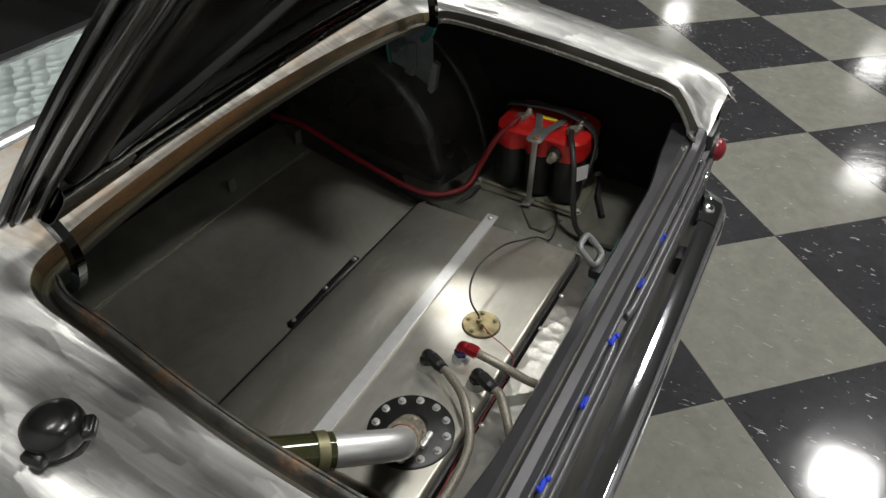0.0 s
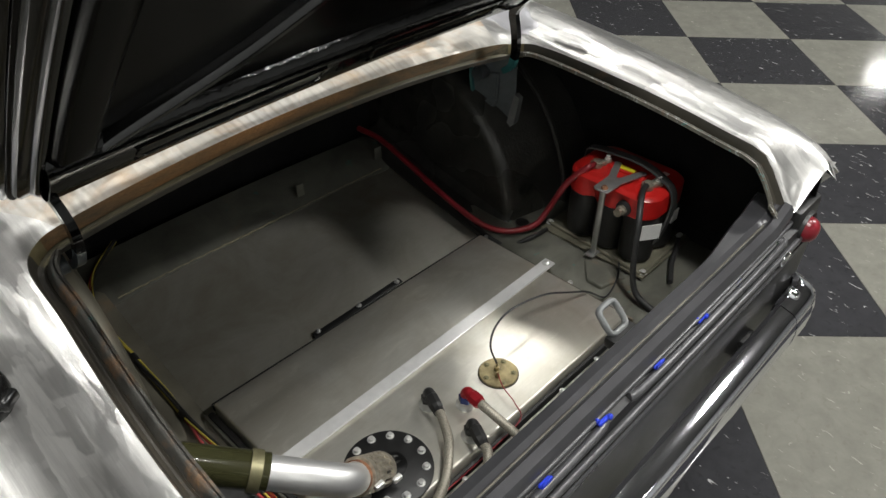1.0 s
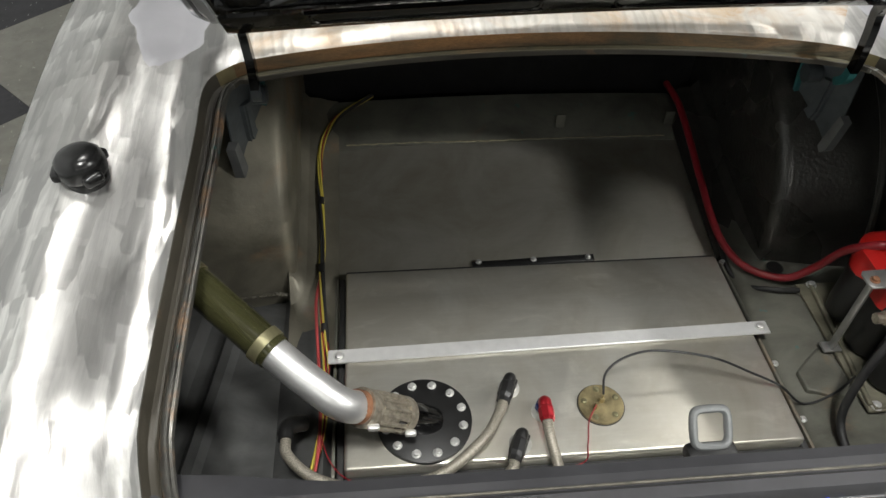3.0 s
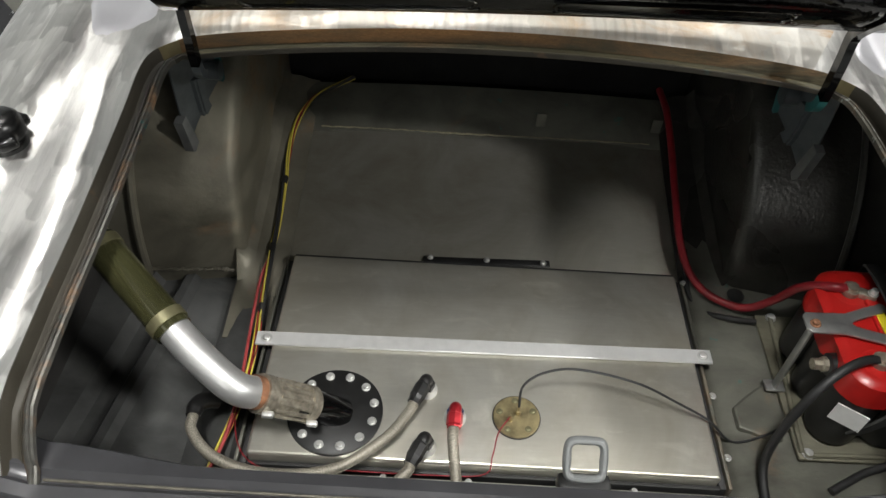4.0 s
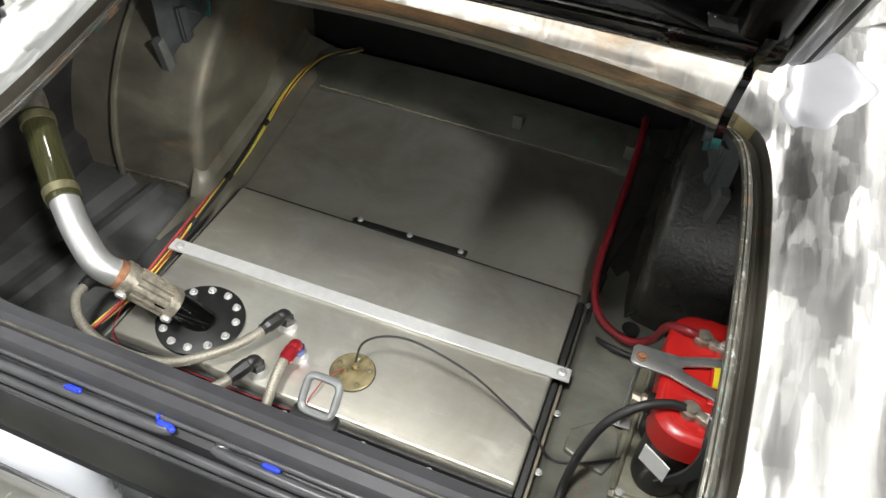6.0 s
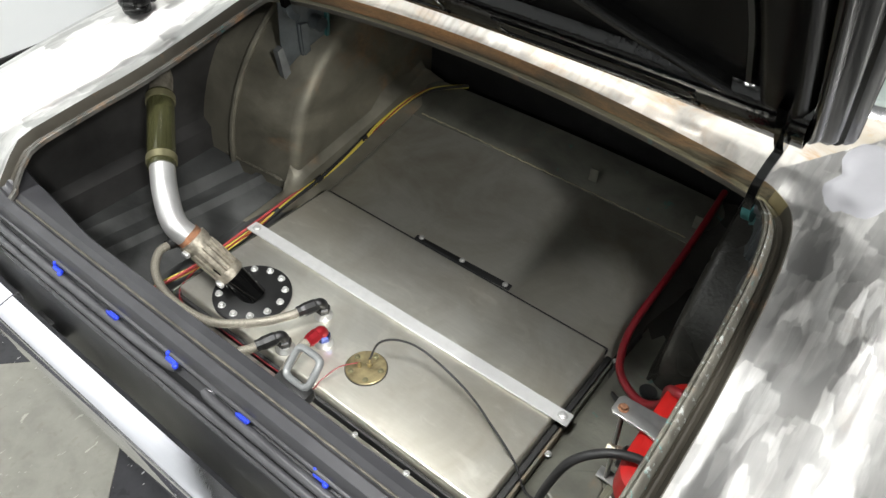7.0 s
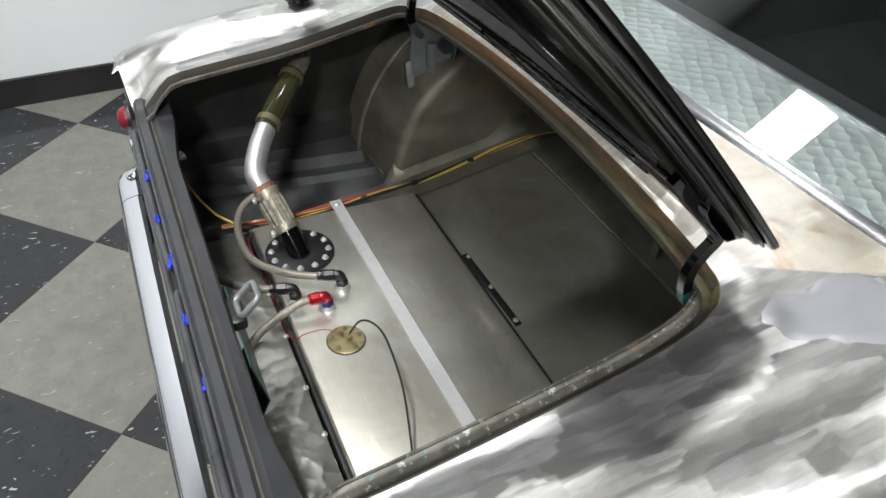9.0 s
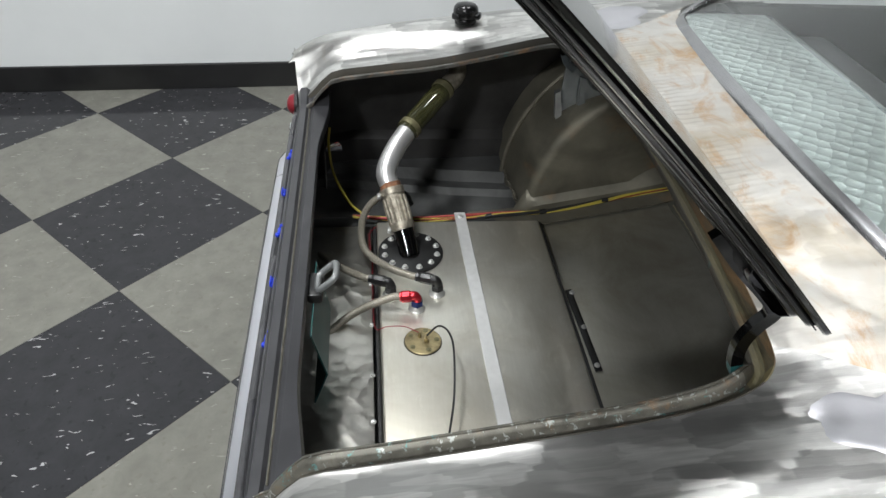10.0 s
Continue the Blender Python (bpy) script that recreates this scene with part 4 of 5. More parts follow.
# ---- trunk lid, open ----
lid = thing("trunk_lid", (0, 0.63, 0.85), "gloss black underside of an open trunk lid", "trunk lid")


def lid_point(x, v, h):
    """A point of the open lid: x across, v along it from the hinge end (0) to its free end (1), h towards its outside."""
    L = 0.64
    a0 = radians(47.5)
    bend = radians(7) * v
    a = a0 - bend / 2
    y = 0.597 - L * v * math.cos(a)
    z = 0.900 + L * v * math.sin(a)
    cr = -0.012 * (x / 0.53) ** 2
    n = Vector((0, math.sin(a0 - bend), math.cos(a0 - bend)))
    return Vector((x, y, z)) + n * (h + cr + 0.012 - 0.0125 * (1 - x / 0.52))


LID_X0, LID_X1 = -0.503, 0.530


def lid_side(s, v, inset=0.0):
    """The lid's edge on one side, with its rounded corners; inset: how far inside it."""
    e = (LID_X1 if s > 0 else -LID_X0) - inset
    c = max(0.0, 1 - v / 0.05, (v - 0.95) / 0.05)
    return s * (e - 0.022 * (1 - math.sqrt(max(0.0, 1 - c * c))))


def lid_sheet(h, inset, v0=0.0, v1=1.0, nx=24, nv=28):
    rws = []
    for j in range(nv + 1):
        v = v0 + (v1 - v0) * (0.5 - 0.5 * math.cos(math.pi * j / nv))
        a, b = lid_side(-1, v, inset), lid_side(1, v, inset)
        rws.append([lid_point(a + (b - a) * i / nx, v, h) for i in range(nx + 1)])
    return grid(rws)


part("lid_skin", thicken(lid_sheet(0.0, 0.0), 0.0015), M_BLACKGLOSS, lid, "black outer skin of the lid with a thin hemmed edge")
part("inner_skin", thicken(lid_sheet(-0.010, 0.012, 0.012, 0.985), 0.0015), M_LIDIN, lid)


def lid_rail(pts, h, w, d, name, mat=M_LIDIN):
    """A pressed stiffening rail of the lid's inner frame."""
    rws = []
    path = curve([(x, v, 0) for x, v in pts], 6)
    for i, p in enumerate(path):
        t = (path[min(i + 1, len(path) - 1)] - path[max(0, i - 1)]).normalized()
        sx = Vector((t.y, -t.x, 0))
        row = []
        for o, dh in ((-1.0, 0.0), (-0.92, -0.45 * d), (-0.75, -0.85 * d), (-0.5, -d), (0.5, -d), (0.75, -0.85 * d), (0.92, -0.45 * d), (1.0, 0.0)):
            row.append(lid_point(p.x + sx.x * o * w, p.y + sx.y * o * w / 0.66, h + dh))
        rws.append(row)
    part(name, thicken(grid(rws), 0.0015), mat, lid)


# inner frame: side channels, front and rear boxes, the braces of the middle
for s in (-1, 1):
    e = LID_X1 if s > 0 else -LID_X0
    lid_rail([(s * (e - 0.083), 0.015), (s * (e - 0.083), 0.4), (s * (e - 0.085), 0.97)], -0.010, 0.032, 0.020, "side_rail")
    lid_rail([(s * 0.40, 0.13), (s * 0.21, 0.34), (s * 0.05, 0.68)], -0.012, 0.0095, 0.019, "brace", M_FOLD)
    lid_rail([(s * 0.405, 0.20), (s * 0.41, 0.5), (s * 0.40, 0.9)], -0.011, 0.006, 0.010, "inner_rib", M_FOLD)
lid_rail([(-0.455, 0.085), (0, 0.085), (0.48, 0.085)], -0.012, 0.052, 0.024, "front_rail", M_BRACE)
lid_rail([(-0.455, 0.93), (0, 0.93), (0.48, 0.93)], -0.012, 0.04, 0.024, "rear_rail")
for xa, xb in ((-0.345, -0.05), (0.05, 0.345)):
    ends = []
    for j in range(24):
        a = 2 * math.pi * j / 24
        ends.append(lid_point((xb - 0.018 if math.cos(a) > 0 else xa + 0.018) + 0.018 * math.cos(a), 0.100 + 0.030 * math.sin(a), -0.0365))
    part("pressed_slot", tube(ends, 0.0035, 8, 2, None, True), M_BRACE, lid)
    part("slot_bottom", grid([[lid_point(xa + 0.014 + (xb - xa - 0.028) * i / 24, 0.100 + 0.046 * (j / 4 - 0.5), -0.0372) for i in range(25)] for j in range(5)]), M_LIDIN, lid)
def hinge_bracket(s):
    """A folded bracket in the trunk corner: a dished plate, a rib along it and a leg folded off its rear edge."""
    up = 0.0 if s < 0 else 0.012
    hb = thing("hinge_bracket", (s * 0.48, 0.61, 0.60 + up), "grey-blue folded hinge bracket with teal paint in the trunk corner", "hinge bracket", "hinge brackets")

    def at(y, z, out=0.0):
        return Vector((s * (0.500 - 0.45 * (y - 0.57) - out), y, z + up))

    def slab(outline, a, b):
        bm = bmesh.new()
        top = [bm.verts.new(at(y, z, b)) for y, z in outline]
        low = [bm.verts.new(at(y, z, a)) for y, z in outline]
        n = len(outline)
        bm.faces.new(top)
        bm.faces.new(low[::-1])
        for k in range(n):
            bm.faces.new((top[k], low[k], low[(k + 1) % n], top[(k + 1) % n]))
        return bm

    part("back_plate", slab([(0.585, 0.78), (0.582, 0.67), (0.588, 0.610), (0.604, 0.597), (0.620, 0.598), (0.634, 0.612), (0.655, 0.628), (0.668, 0.66), (0.674, 0.705), (0.672, 0.78)], 0.0, 0.0025), M_HINGE, hb, smooth=False)
    for w, h in ((0.0, 0.006), (0.003, 0.009)):
        part("raised_rib", slab([(0.614 + w, 0.72), (0.616 + w, 0.66), (0.620 + w, 0.643 + w), (0.628, 0.636 + w), (0.640, 0.634 + w), (0.650 - w, 0.639 + w), (0.652 - w, 0.648), (0.638 - w, 0.656), (0.633 - w, 0.67), (0.632 - w, 0.72)], 0.0025, 0.0025 + h), M_HINGE, hb, smooth=False)
    part("outer_leg", slab([(0.568, 0.672), (0.578, 0.680), (0.586, 0.640), (0.590, 0.612), (0.583, 0.602), (0.575, 0.612)], 0.0, 0.014), M_HINGELIGHT, hb, smooth=False)
    part("side_lip", slab([(0.668, 0.78), (0.669, 0.70), (0.664, 0.66), (0.652, 0.631), (0.655, 0.628), (0.668, 0.66), (0.674, 0.705), (0.672, 0.78)], 0.0025, 0.010), M_TEAL, hb, "lip with old teal paint", smooth=False)
    part("pivot", lathe([(0.0, -0.012), (0.015, -0.012), (0.015, 0.012), (0.0, 0.012)], Matrix.Translation(at(0.648, 0.718, 0.014)) @ pose(0, 0, 0, 0, 90, 0), 18), M_HINGE, hb)


for s in (-1, 1):
    # stepped folds along the side, under the hem
    e = LID_X1 if s > 0 else -LID_X0
    fold = [(0.0005, -0.0015), (0.001, -0.005), (0.004, -0.0075), (0.013, -0.008), (0.0165, -0.0095), (0.018, -0.014), (0.021, -0.0165), (0.031, -0.017), (0.0345, -0.0185), (0.036, -0.022), (0.039, -0.0245), (0.046, -0.025), (0.0485, -0.0235), (0.050, -0.018), (0.052, -0.012)]
    rws = []
    for v, low in ((0.004, 0.12), (0.006, 0.55), (0.010, 0.85), (0.016, 1.0), (0.03, 1.0), (0.045, 1.0), (0.1, 1.0), (0.2, 1.0), (0.3, 1.0), (0.4, 1.0), (0.5, 1.0), (0.6, 1.0), (0.7, 1.0), (0.8, 1.0), (0.9, 1.0), (0.96, 1.0), (0.99, 0.2)):
        rws.append([lid_point(lid_side(s, v, inset), v + 0.25 * (inset if v < 0.05 else 0.0), -0.001 + (h + 0.001) * low) for inset, h in fold])
    part("edge_fold", grid(rws), M_FOLD, lid, "gloss black stepped folds along the lid's side")
    # gooseneck hinge arm
    x = 0.454 if s > 0 else -0.442
    arm = curve([(x, 0.478, 0.985), (x, 0.515, 0.942), (x, 0.558, 0.898), (x + s * 0.002, 0.572, 0.876), (x - s * 0.002, 0.563, 0.850), (x - s * 0.005, 0.557, 0.825), (x - s * 0.005, 0.557, 0.800), (x - s * 0.003, 0.566, 0.770), (x, 0.588, 0.752)], 5)
    rws = []
    for i, p in enumerate(arm):
        d = (arm[min(i + 1, len(arm) - 1)] - arm[max(0, i - 1)]).normalized()
        nrm = Vector((0, -d.z, d.y))
        w = 0.0065 + 0.004 * (1 - i / (len(arm) - 1))
        rws.append([p + nrm * w + Vector((0.006, 0, 0)), p + nrm * w - Vector((0.006, 0, 0)), p - nrm * w - Vector((0.006, 0, 0)), p - nrm * w + Vector((0.006, 0, 0))])
    arm_part = part("hinge_arm", grid(rws[:-8], None, True), M_BLACKGLOSS, lid, "black gooseneck hinge arm")
    part("arm_end", grid(rws[-9:], None, True), M_TEAL if s > 0 else M_HINGE, arm_part, "old paint on the arm's end")
    hinge_bracket(s)

# ---- rear window ----
def glass_point(x, f, lift=0.0):
    """A point of the rear glass: x across, f from its foot (0) to its top (1)."""
    y, z = 0.777 + 0.22 * x * x, skin_z(x, 0.775) + 0.004
    return Vector((x * (1 - 0.12 * f), y + 0.62 * f - 0.43 * lift, z + 0.30 * f + 0.89 * lift))


win = thing("rear_window", (0, 0.80, 0.85), "sloping rear window in a bright trim with rounded corners", "rear window")
pane = part("pane", thicken(grid([[glass_point(-0.59 + 0.0737 * k, 0.1 * q) for k in range(17)] for q in range(11)]), 0.004), M_GLASS, win)
pane.visible_shadow = False
# the trim runs down one side, round the corner, along the foot and up again
path = [(-0.595, 1.0), (-0.592, 0.5), (-0.590, 0.2), (-0.585, 0.11), (-0.570, 0.045), (-0.540, 0.008), (-0.48, -0.002)] + [(-0.40 + 0.1 * k, -0.002) for k in range(5)]
path = curve([(x, f, 0) for x, f in path + [(-x, f) for x, f in path[-2::-1]]], 5)
rws = []
for i, p in enumerate(path):
    d = path[min(i + 1, len(path) - 1)] - path[max(0, i - 1)]
    d = Vector((d.x, d.y * 0.69, 0)).normalized()
    out = Vector((d.y, -d.x / 0.69, 0))
    rws.append([glass_point(p.x + out.x * o, p.y + out.y * o, h) for o, h in ((0.015, -0.008), (0.014, 0.001), (0.008, 0.006), (-0.001, 0.0085), (-0.009, 0.0085), (-0.011, 0.003))])
part("trim", thicken(grid(rws), 0.001), M_TRIM, win, "bright metal window trim")
for s in (-1, 1):
    rws = []
    for k in range(9):
        f = k / 8
        a = glass_point(s * 0.604, f, -0.004)
        b = Vector((s * (0.752 - 0.10 * f), a.y + 0.10, table(a.y, EDGE_Z) - 0.006 + 0.16 * f))
        rws.append([a.lerp(b, q) + Vector((0, 0, 0.020 * math.sin(math.pi * q))) for q in (0, 0.15, 0.3, 0.5, 0.7, 0.85, 1.0)])
    part("roof_pillar", thicken(grid(rws), 0.002), M_SKIN, car, "bare steel pillar beside the rear window")
tray = thing("package_tray", (0, 0.87, 0.84), "engine-turned aluminium package tray behind the rear seat", "package tray")
rws = [[Vector((x, y0 + (1.048 - y0) * q, 0.838)) for q in (0, 0.25, 0.5, 0.75, 1.0)] for x, y0 in ((x, 0.790 + 0.22 * x * x) for x in (-0.55 + 0.055 * k for k in range(21)))]
part("tray_panel", thicken(grid(rws), 0.003), M_TRAY, tray, smooth=False)
part("tray_edge", box((0, 1.050, 0.840), (1.10, 0.005, 0.010), 0.002), M_TRIM, tray, "bright edge strip")
seat = thing("rear_seat", (0, 1.1, 0.45), "black vinyl rear seat back", "seat")
part("backrest", box((0, 1.15, 0.66), (1.16, 0.18, 0.26), 0.04, 4), M_SEAT, seat)
part("cabin_floor", box((0, 1.75, 0.45), (1.5, 1.5, 0.02)), M_DARKWALL, car)
for s in (-1, 1):
    part("cabin_side", box((s * 0.70, 1.75, 0.63), (0.03, 1.5, 0.36)), M_DARKWALL, car)
part("firewall", box((0, 2.5, 0.68), (1.5, 0.03, 0.46)), M_DARKWALL, car)
for s in (-1, 1):
    part("wheel_tyre", lathe([(0.17, -0.09), (0.28, -0.09), (0.31, -0.06), (0.31, 0.06), (0.28, 0.09), (0.17, 0.09)], Matrix.Translation((s * 0.66, 0.885, 0.37)) @ pose(0, 0, 0, 0, 90, 0), 36), M_RUBBER, car)

# filler cap on the quarter panel
CX, CY = -0.616, 0.366
cz = skin_z(CX, CY)
m = Matrix.Translation((CX, CY, cz)) @ pose(0, 0, 0, 0, -5, 0) @ Matrix.Diagonal((0.80, 0.80, 0.85, 1))
cap = part("filler_cap", lathe([(0.022, 0.010), (0.034, 0.013), (0.036, 0.018), (0.036, 0.030), (0.034, 0.040), (0.027, 0.047), (0.015, 0.050), (0.0, 0.051)], m, 36), M_CAP, car, "round black plastic fuel filler cap")
part("collar", lathe([(0.030, -0.004), (0.032, 0.006), (0.030, 0.010), (0.020, 0.012)], m, 32), M_CAP, cap)
for k in range(3):
    a = 2 * math.pi * k / 3 - 0.9
    lug = box((0.030 * math.cos(a), 0.030 * math.sin(a), 0.019), (0.030, 0.030, 0.018), 0.006, 3, pose(0, 0, 0, 0, 0, math.degrees(a)))
    bmesh.ops.transform(lug, matrix=m, verts=lug.verts[:])
    part("lug", lug, M_CAP, cap)

# ---- fuel tank ----
tank = thing("fuel_tank", (0, 0.35, 0.36), "brushed aluminium fuel tank let into the trunk floor", "fuel tank")
TX, TY0, TY1, TZ = 0.336, 0.155, 0.532, 0.424
part("tank_body", box((0, (TY0 + TY1) / 2, TZ - 0.10), (2 * TX, TY1 - TY0, 0.20), 0.005, 3), M_ALU, tank)
for s in (-1, 1):
    part("edge_angle", box((s * (TX + 0.017), (TY0 + TY1) / 2, 0.392), (0.005, TY1 - TY0 + 0.01, 0.026), 0.001), M_FLOORPAN, tank, "dull steel edge angle")
    part("side_seal", box((s * (TX + 0.007), (TY0 + TY1) / 2, 0.390), (0.011, TY1 - TY0 + 0.01, 0.026), 0.003), M_RUBBER, tank, "black strip round the tank, seal at its sides, dark gap elsewhere")
# black strip in place of the shaded slot between tank and ledge
part("rear_gap_strip", box((0, TY0 - 0.005, 0.396), (2 * TX, 0.007, 0.024), 0.002), M_RUBBER, tank, "black strip round the tank, seal at its sides, dark gap elsewhere")
SY, SZ = 0.354, TZ + 0.0035
part("strap", box((0.0, SY, SZ), (0.725, 0.026, 0.004), 0.0012, 1, pose(0, 0, 0, 0, 0, 0.9)), M_STRAP, tank, "bright aluminium hold-down strap")
bolts(tank, [(-0.345, SY - 0.006, SZ + 0.001), (0.348, SY + 0.006, SZ + 0.001)], 0.006, 0.005)

# black strip in place of the dark gap between tank and axle panel
part("front_gap_strip", box((0, TY1 + 0.005, 0.409), (2 * TX, 0.008, 0.014), 0.002), M_RUBBER, tank, "black strip round the tank, seal at its sides, dark gap elsewhere")

# filler plate with its ring of bolts
FP = Vector((-0.219, 0.226, TZ))
fill = thing("filler_plate", FP, "round black filler plate with a ring of bolts on the tank", "filler plate")
part("plate", lathe([(0.070, 0.0), (0.070, 0.005), (0.067, 0.007), (0, 0.007)], Matrix.Translation(FP), 48), M_BLACK, fill)
bolts(fill, [FP + Vector((0.058 * math.cos(a), 0.058 * math.sin(a), 0.006)) for a in (2 * math.pi * (k + 0.5) / 12 for k in range(12))], 0.0047, 0.006)
part("neck", tube([FP + Vector((0.010, -0.002, 0.0)), FP + Vector((-0.02, -0.012, 0.035)), FP + Vector((-0.050, -0.026, 0.068))], 0.0222, 20, 6), M_BLACKGLOSS, fill, "gloss black angled filler neck")

# filler pipe
P0 = FP + Vector((-0.028, -0.015, 0.043))
P1 = Vector((-0.311, 0.184, 0.540))
pipe = thing("filler_pipe", P0, "aluminium filler pipe with hose couplings up to the cap", "filler pipe")
d = (P1 - P0).normalized()
part("coupling", tube([P0, P0 + d * 0.030, P1 - d * 0.02], [0.0245, 0.0232, 0.0245], 22, 6), M_CLAMP, pipe, "braided steel coupling sleeve")
side = d.orthogonal().normalized()
other = d.cross(side)
for k in range(14):
    a = 2 * math.pi * k / 14
    o = (side * math.cos(a) + other * math.sin(a)) * 0.0232
    part("rib", tube([P0 + d * 0.014 + o, P0.lerp(P1, 0.5) + o * 1.03, P1 - d * 0.028 + o], 0.0034, 6, 3), M_CLAMP, pipe)
for q in (0.1, 0.86):
    c = P0.lerp(P1, q)
    part("hose_clamp", tube([c - d * 0.007, c + d * 0.007], 0.0268, 24, 2), M_CLAMP, pipe, "worm drive hose clamp")
    part("clamp_screw", box(c + Vector((0.012, -0.028, -0.004)), (0.016, 0.009, 0.009), 0.003, 2), M_BOLT, pipe)
part("rust_ring", tube([P1 - d * 0.018, P1 + d * 0.004], 0.0228, 24, 2), M_RUST, pipe, "rusty weld ring")
PB = Vector((-0.418, 0.229, 0.618))
PC = Vector((-0.526, 0.318, 0.668))
part("bend", tube([P1 - d * 0.01, P1 + d * 0.03, (-0.372, 0.196, 0.592), PB], 0.0216, 24, 10), M_PIPE, pipe, "polished aluminium bend")
e = (PC - PB).normalized()
part("clear_hose", tube([PB - e * 0.012, PB + e * 0.06, PC], 0.0242, 24, 8), M_HOSECLEAR, pipe, "yellowed clear filler hose")
for c in (PB + e * 0.004, PC - e * 0.012):
    part("hose_clamp", tube([c - e * 0.007, c + e * 0.007], 0.0262, 24, 2), M_OLIVE, pipe, "yellow zinc hose clamp")
part("upper_pipe", tube([PC - e * 0.01, PC + e * 0.05, (-0.60, 0.345, 0.725), (-0.636, 0.352, 0.765)], 0.0205, 20, 6), M_CLAMP, pipe)

# level sender
SE = Vector((0.048, 0.234, TZ))
send = thing("level_sender", SE, "round yellow zinc fuel level sender flange", "fuel sender")
part("flange", lathe([(0.0345, 0), (0.0345, 0.003), (0.0335, 0.004), (0, 0.004)], Matrix.Translation(SE), 40), M_BRASS, send)
part("gasket", lathe([(0.036, 0), (0.036, 0.0012), (0, 0.0012)], Matrix.Translation(SE), 40), M_RUBBER, send)
bolts(send, [SE + Vector((0.026 * math.cos(a), 0.026 * math.sin(a), 0.004)) for a in (2 * math.pi * (k + 0.3) / 5 for k in range(5))], 0.0034, 0.0022, name="screw", mat=M_OLIVE)
part("terminal", lathe([(0.005, 0), (0.005, 0.008), (0.002, 0.008), (0.002, 0.016), (0, 0.016)], Matrix.Translation(SE + Vector((0.002, 0.006, 0.004))), 12), M_BRASS, send)
part("terminal", lathe([(0.004, 0), (0.004, 0.005), (0.002, 0.012), (0, 0.012)], Matrix.Translation(SE + Vector((-0.010, -0.006, 0.004))), 12), M_BRASS, send)


def wire(name, pts, r, mat, label, category, parent=None):
    w = thing(name, pts[0], label, category)
    part("lead", tube(pts, r, 8, 10), mat, w)
    return w


def fitting(foot, way, mats, hose_pts, label):
    """A hose with a right-angle fitting on a welded bung."""
    foot = Vector(foot)
    w = Vector(way).normalized()
    h = thing("fuel_hose", foot, label, "fuel hose", "braided hoses on the tank")
    part("bung", lathe([(0.0165, 0), (0.0165, 0.003), (0.013, 0.007), (0.0125, 0.012), (0, 0.012)], Matrix.Translation(foot), 20), M_BOLT, h, "welded bung")
    part("nut", lathe([(0.0115, 0.008), (0.0125, 0.010), (0.0125, 0.022), (0.0105, 0.024)], Matrix.Translation(foot), 6), mats[0], h, smooth=False)
    elbow_end = foot + Vector((0, 0, 0.034)) + w * 0.014
    part("elbow", tube([foot + Vector((0, 0, 0.02)), foot + Vector((0, 0, 0.028)), foot + Vector((0, 0, 0.035)) + w * 0.005, elbow_end], 0.0092, 14, 6), mats[1], h)
    sock = elbow_end + w * (0.020 if mats[2] is M_REDALU else 0.032)
    part("socket", tube([elbow_end - w * 0.004, elbow_end + w * 0.003, elbow_end + w * 0.013, sock], [0.0105, 0.0116, 0.0116, 0.0098], 8, 3), mats[2], h, smooth=False)
    part("sleeve", tube([sock - w * 0.004, sock + w * 0.015] + [Vector(p) for p in hose_pts], 0.0078, 14, 10), M_BRAID, h, "woven stainless braid")
    return h


M_BRAID = braid("stainless_braid")
loop_hose = fitting((-0.087, 0.272, TZ), (-0.38, -0.92, -0.05), (M_BLACK, M_BLACK, M_BLACK), [(-0.142, 0.172, 0.452), (-0.211, 0.128, 0.442), (-0.305, 0.121, 0.437), (-0.373, 0.138, 0.442), (-0.411, 0.172, 0.446), (-0.416, 0.198, 0.446)],
        "braided fuel hose with black fittings looping round the tank")
part("end_socket", tube([(-0.416, 0.196, 0.446), (-0.416, 0.212, 0.445), (-0.408, 0.224, 0.440), (-0.392, 0.232, 0.430)], [0.0105, 0.0120, 0.0130, 0.0120], 10, 4), M_BLACK, loop_hose, "black end fitting")
fitting((-0.084, 0.178, TZ), (-0.40, -0.9, -0.08), (M_BLACK, M_BLACK, M_BLACK), [(-0.155, 0.084, 0.437), (-0.205, 0.05, 0.42), (-0.25, 0.03, 0.40)],
        "braided fuel hose with black fittings running under the sill")
fitting((-0.043, 0.228, TZ), (-0.05, -1.0, -0.08), (M_BLUEALU, M_REDALU, M_REDALU), [(-0.040, 0.138, 0.440), (-0.030, 0.095, 0.42), (0.0, 0.05, 0.40)],
        "braided fuel hose with red and blue anodised fittings")

wire("sender_wire", [SE + Vector((0.002, 0.006, 0.018)), SE + Vector((0.006, 0.026, 0.046)), (0.085, 0.275, 0.486), (0.135, 0.279, 0.492), (0.22, 0.272, 0.476), (0.285, 0.258, 0.450), (0.333, 0.244, 0.430), (0.372, 0.226, 0.404), (0.42, 0.232, 0.420), (0.47, 0.26, 0.424)], 0.0019, M_RUBBER, "thin black sender wire looping across the tank", "wire")
wire("earth_wire", [SE + Vector((-0.010, -0.006, 0.014)), (0.02, 0.20, 0.438), (0.012, 0.168, 0.431), (0.0, 0.146, 0.416), (-0.08, 0.143, 0.411), (-0.2, 0.143, 0.411), (-0.32, 0.143, 0.411), (-0.37, 0.22, 0.40), (-0.362, 0.34, 0.41), (-0.372, 0.45, 0.41)], 0.0010, M_REDRUB, "thin red wire from the sender along the tank edge", "wire")

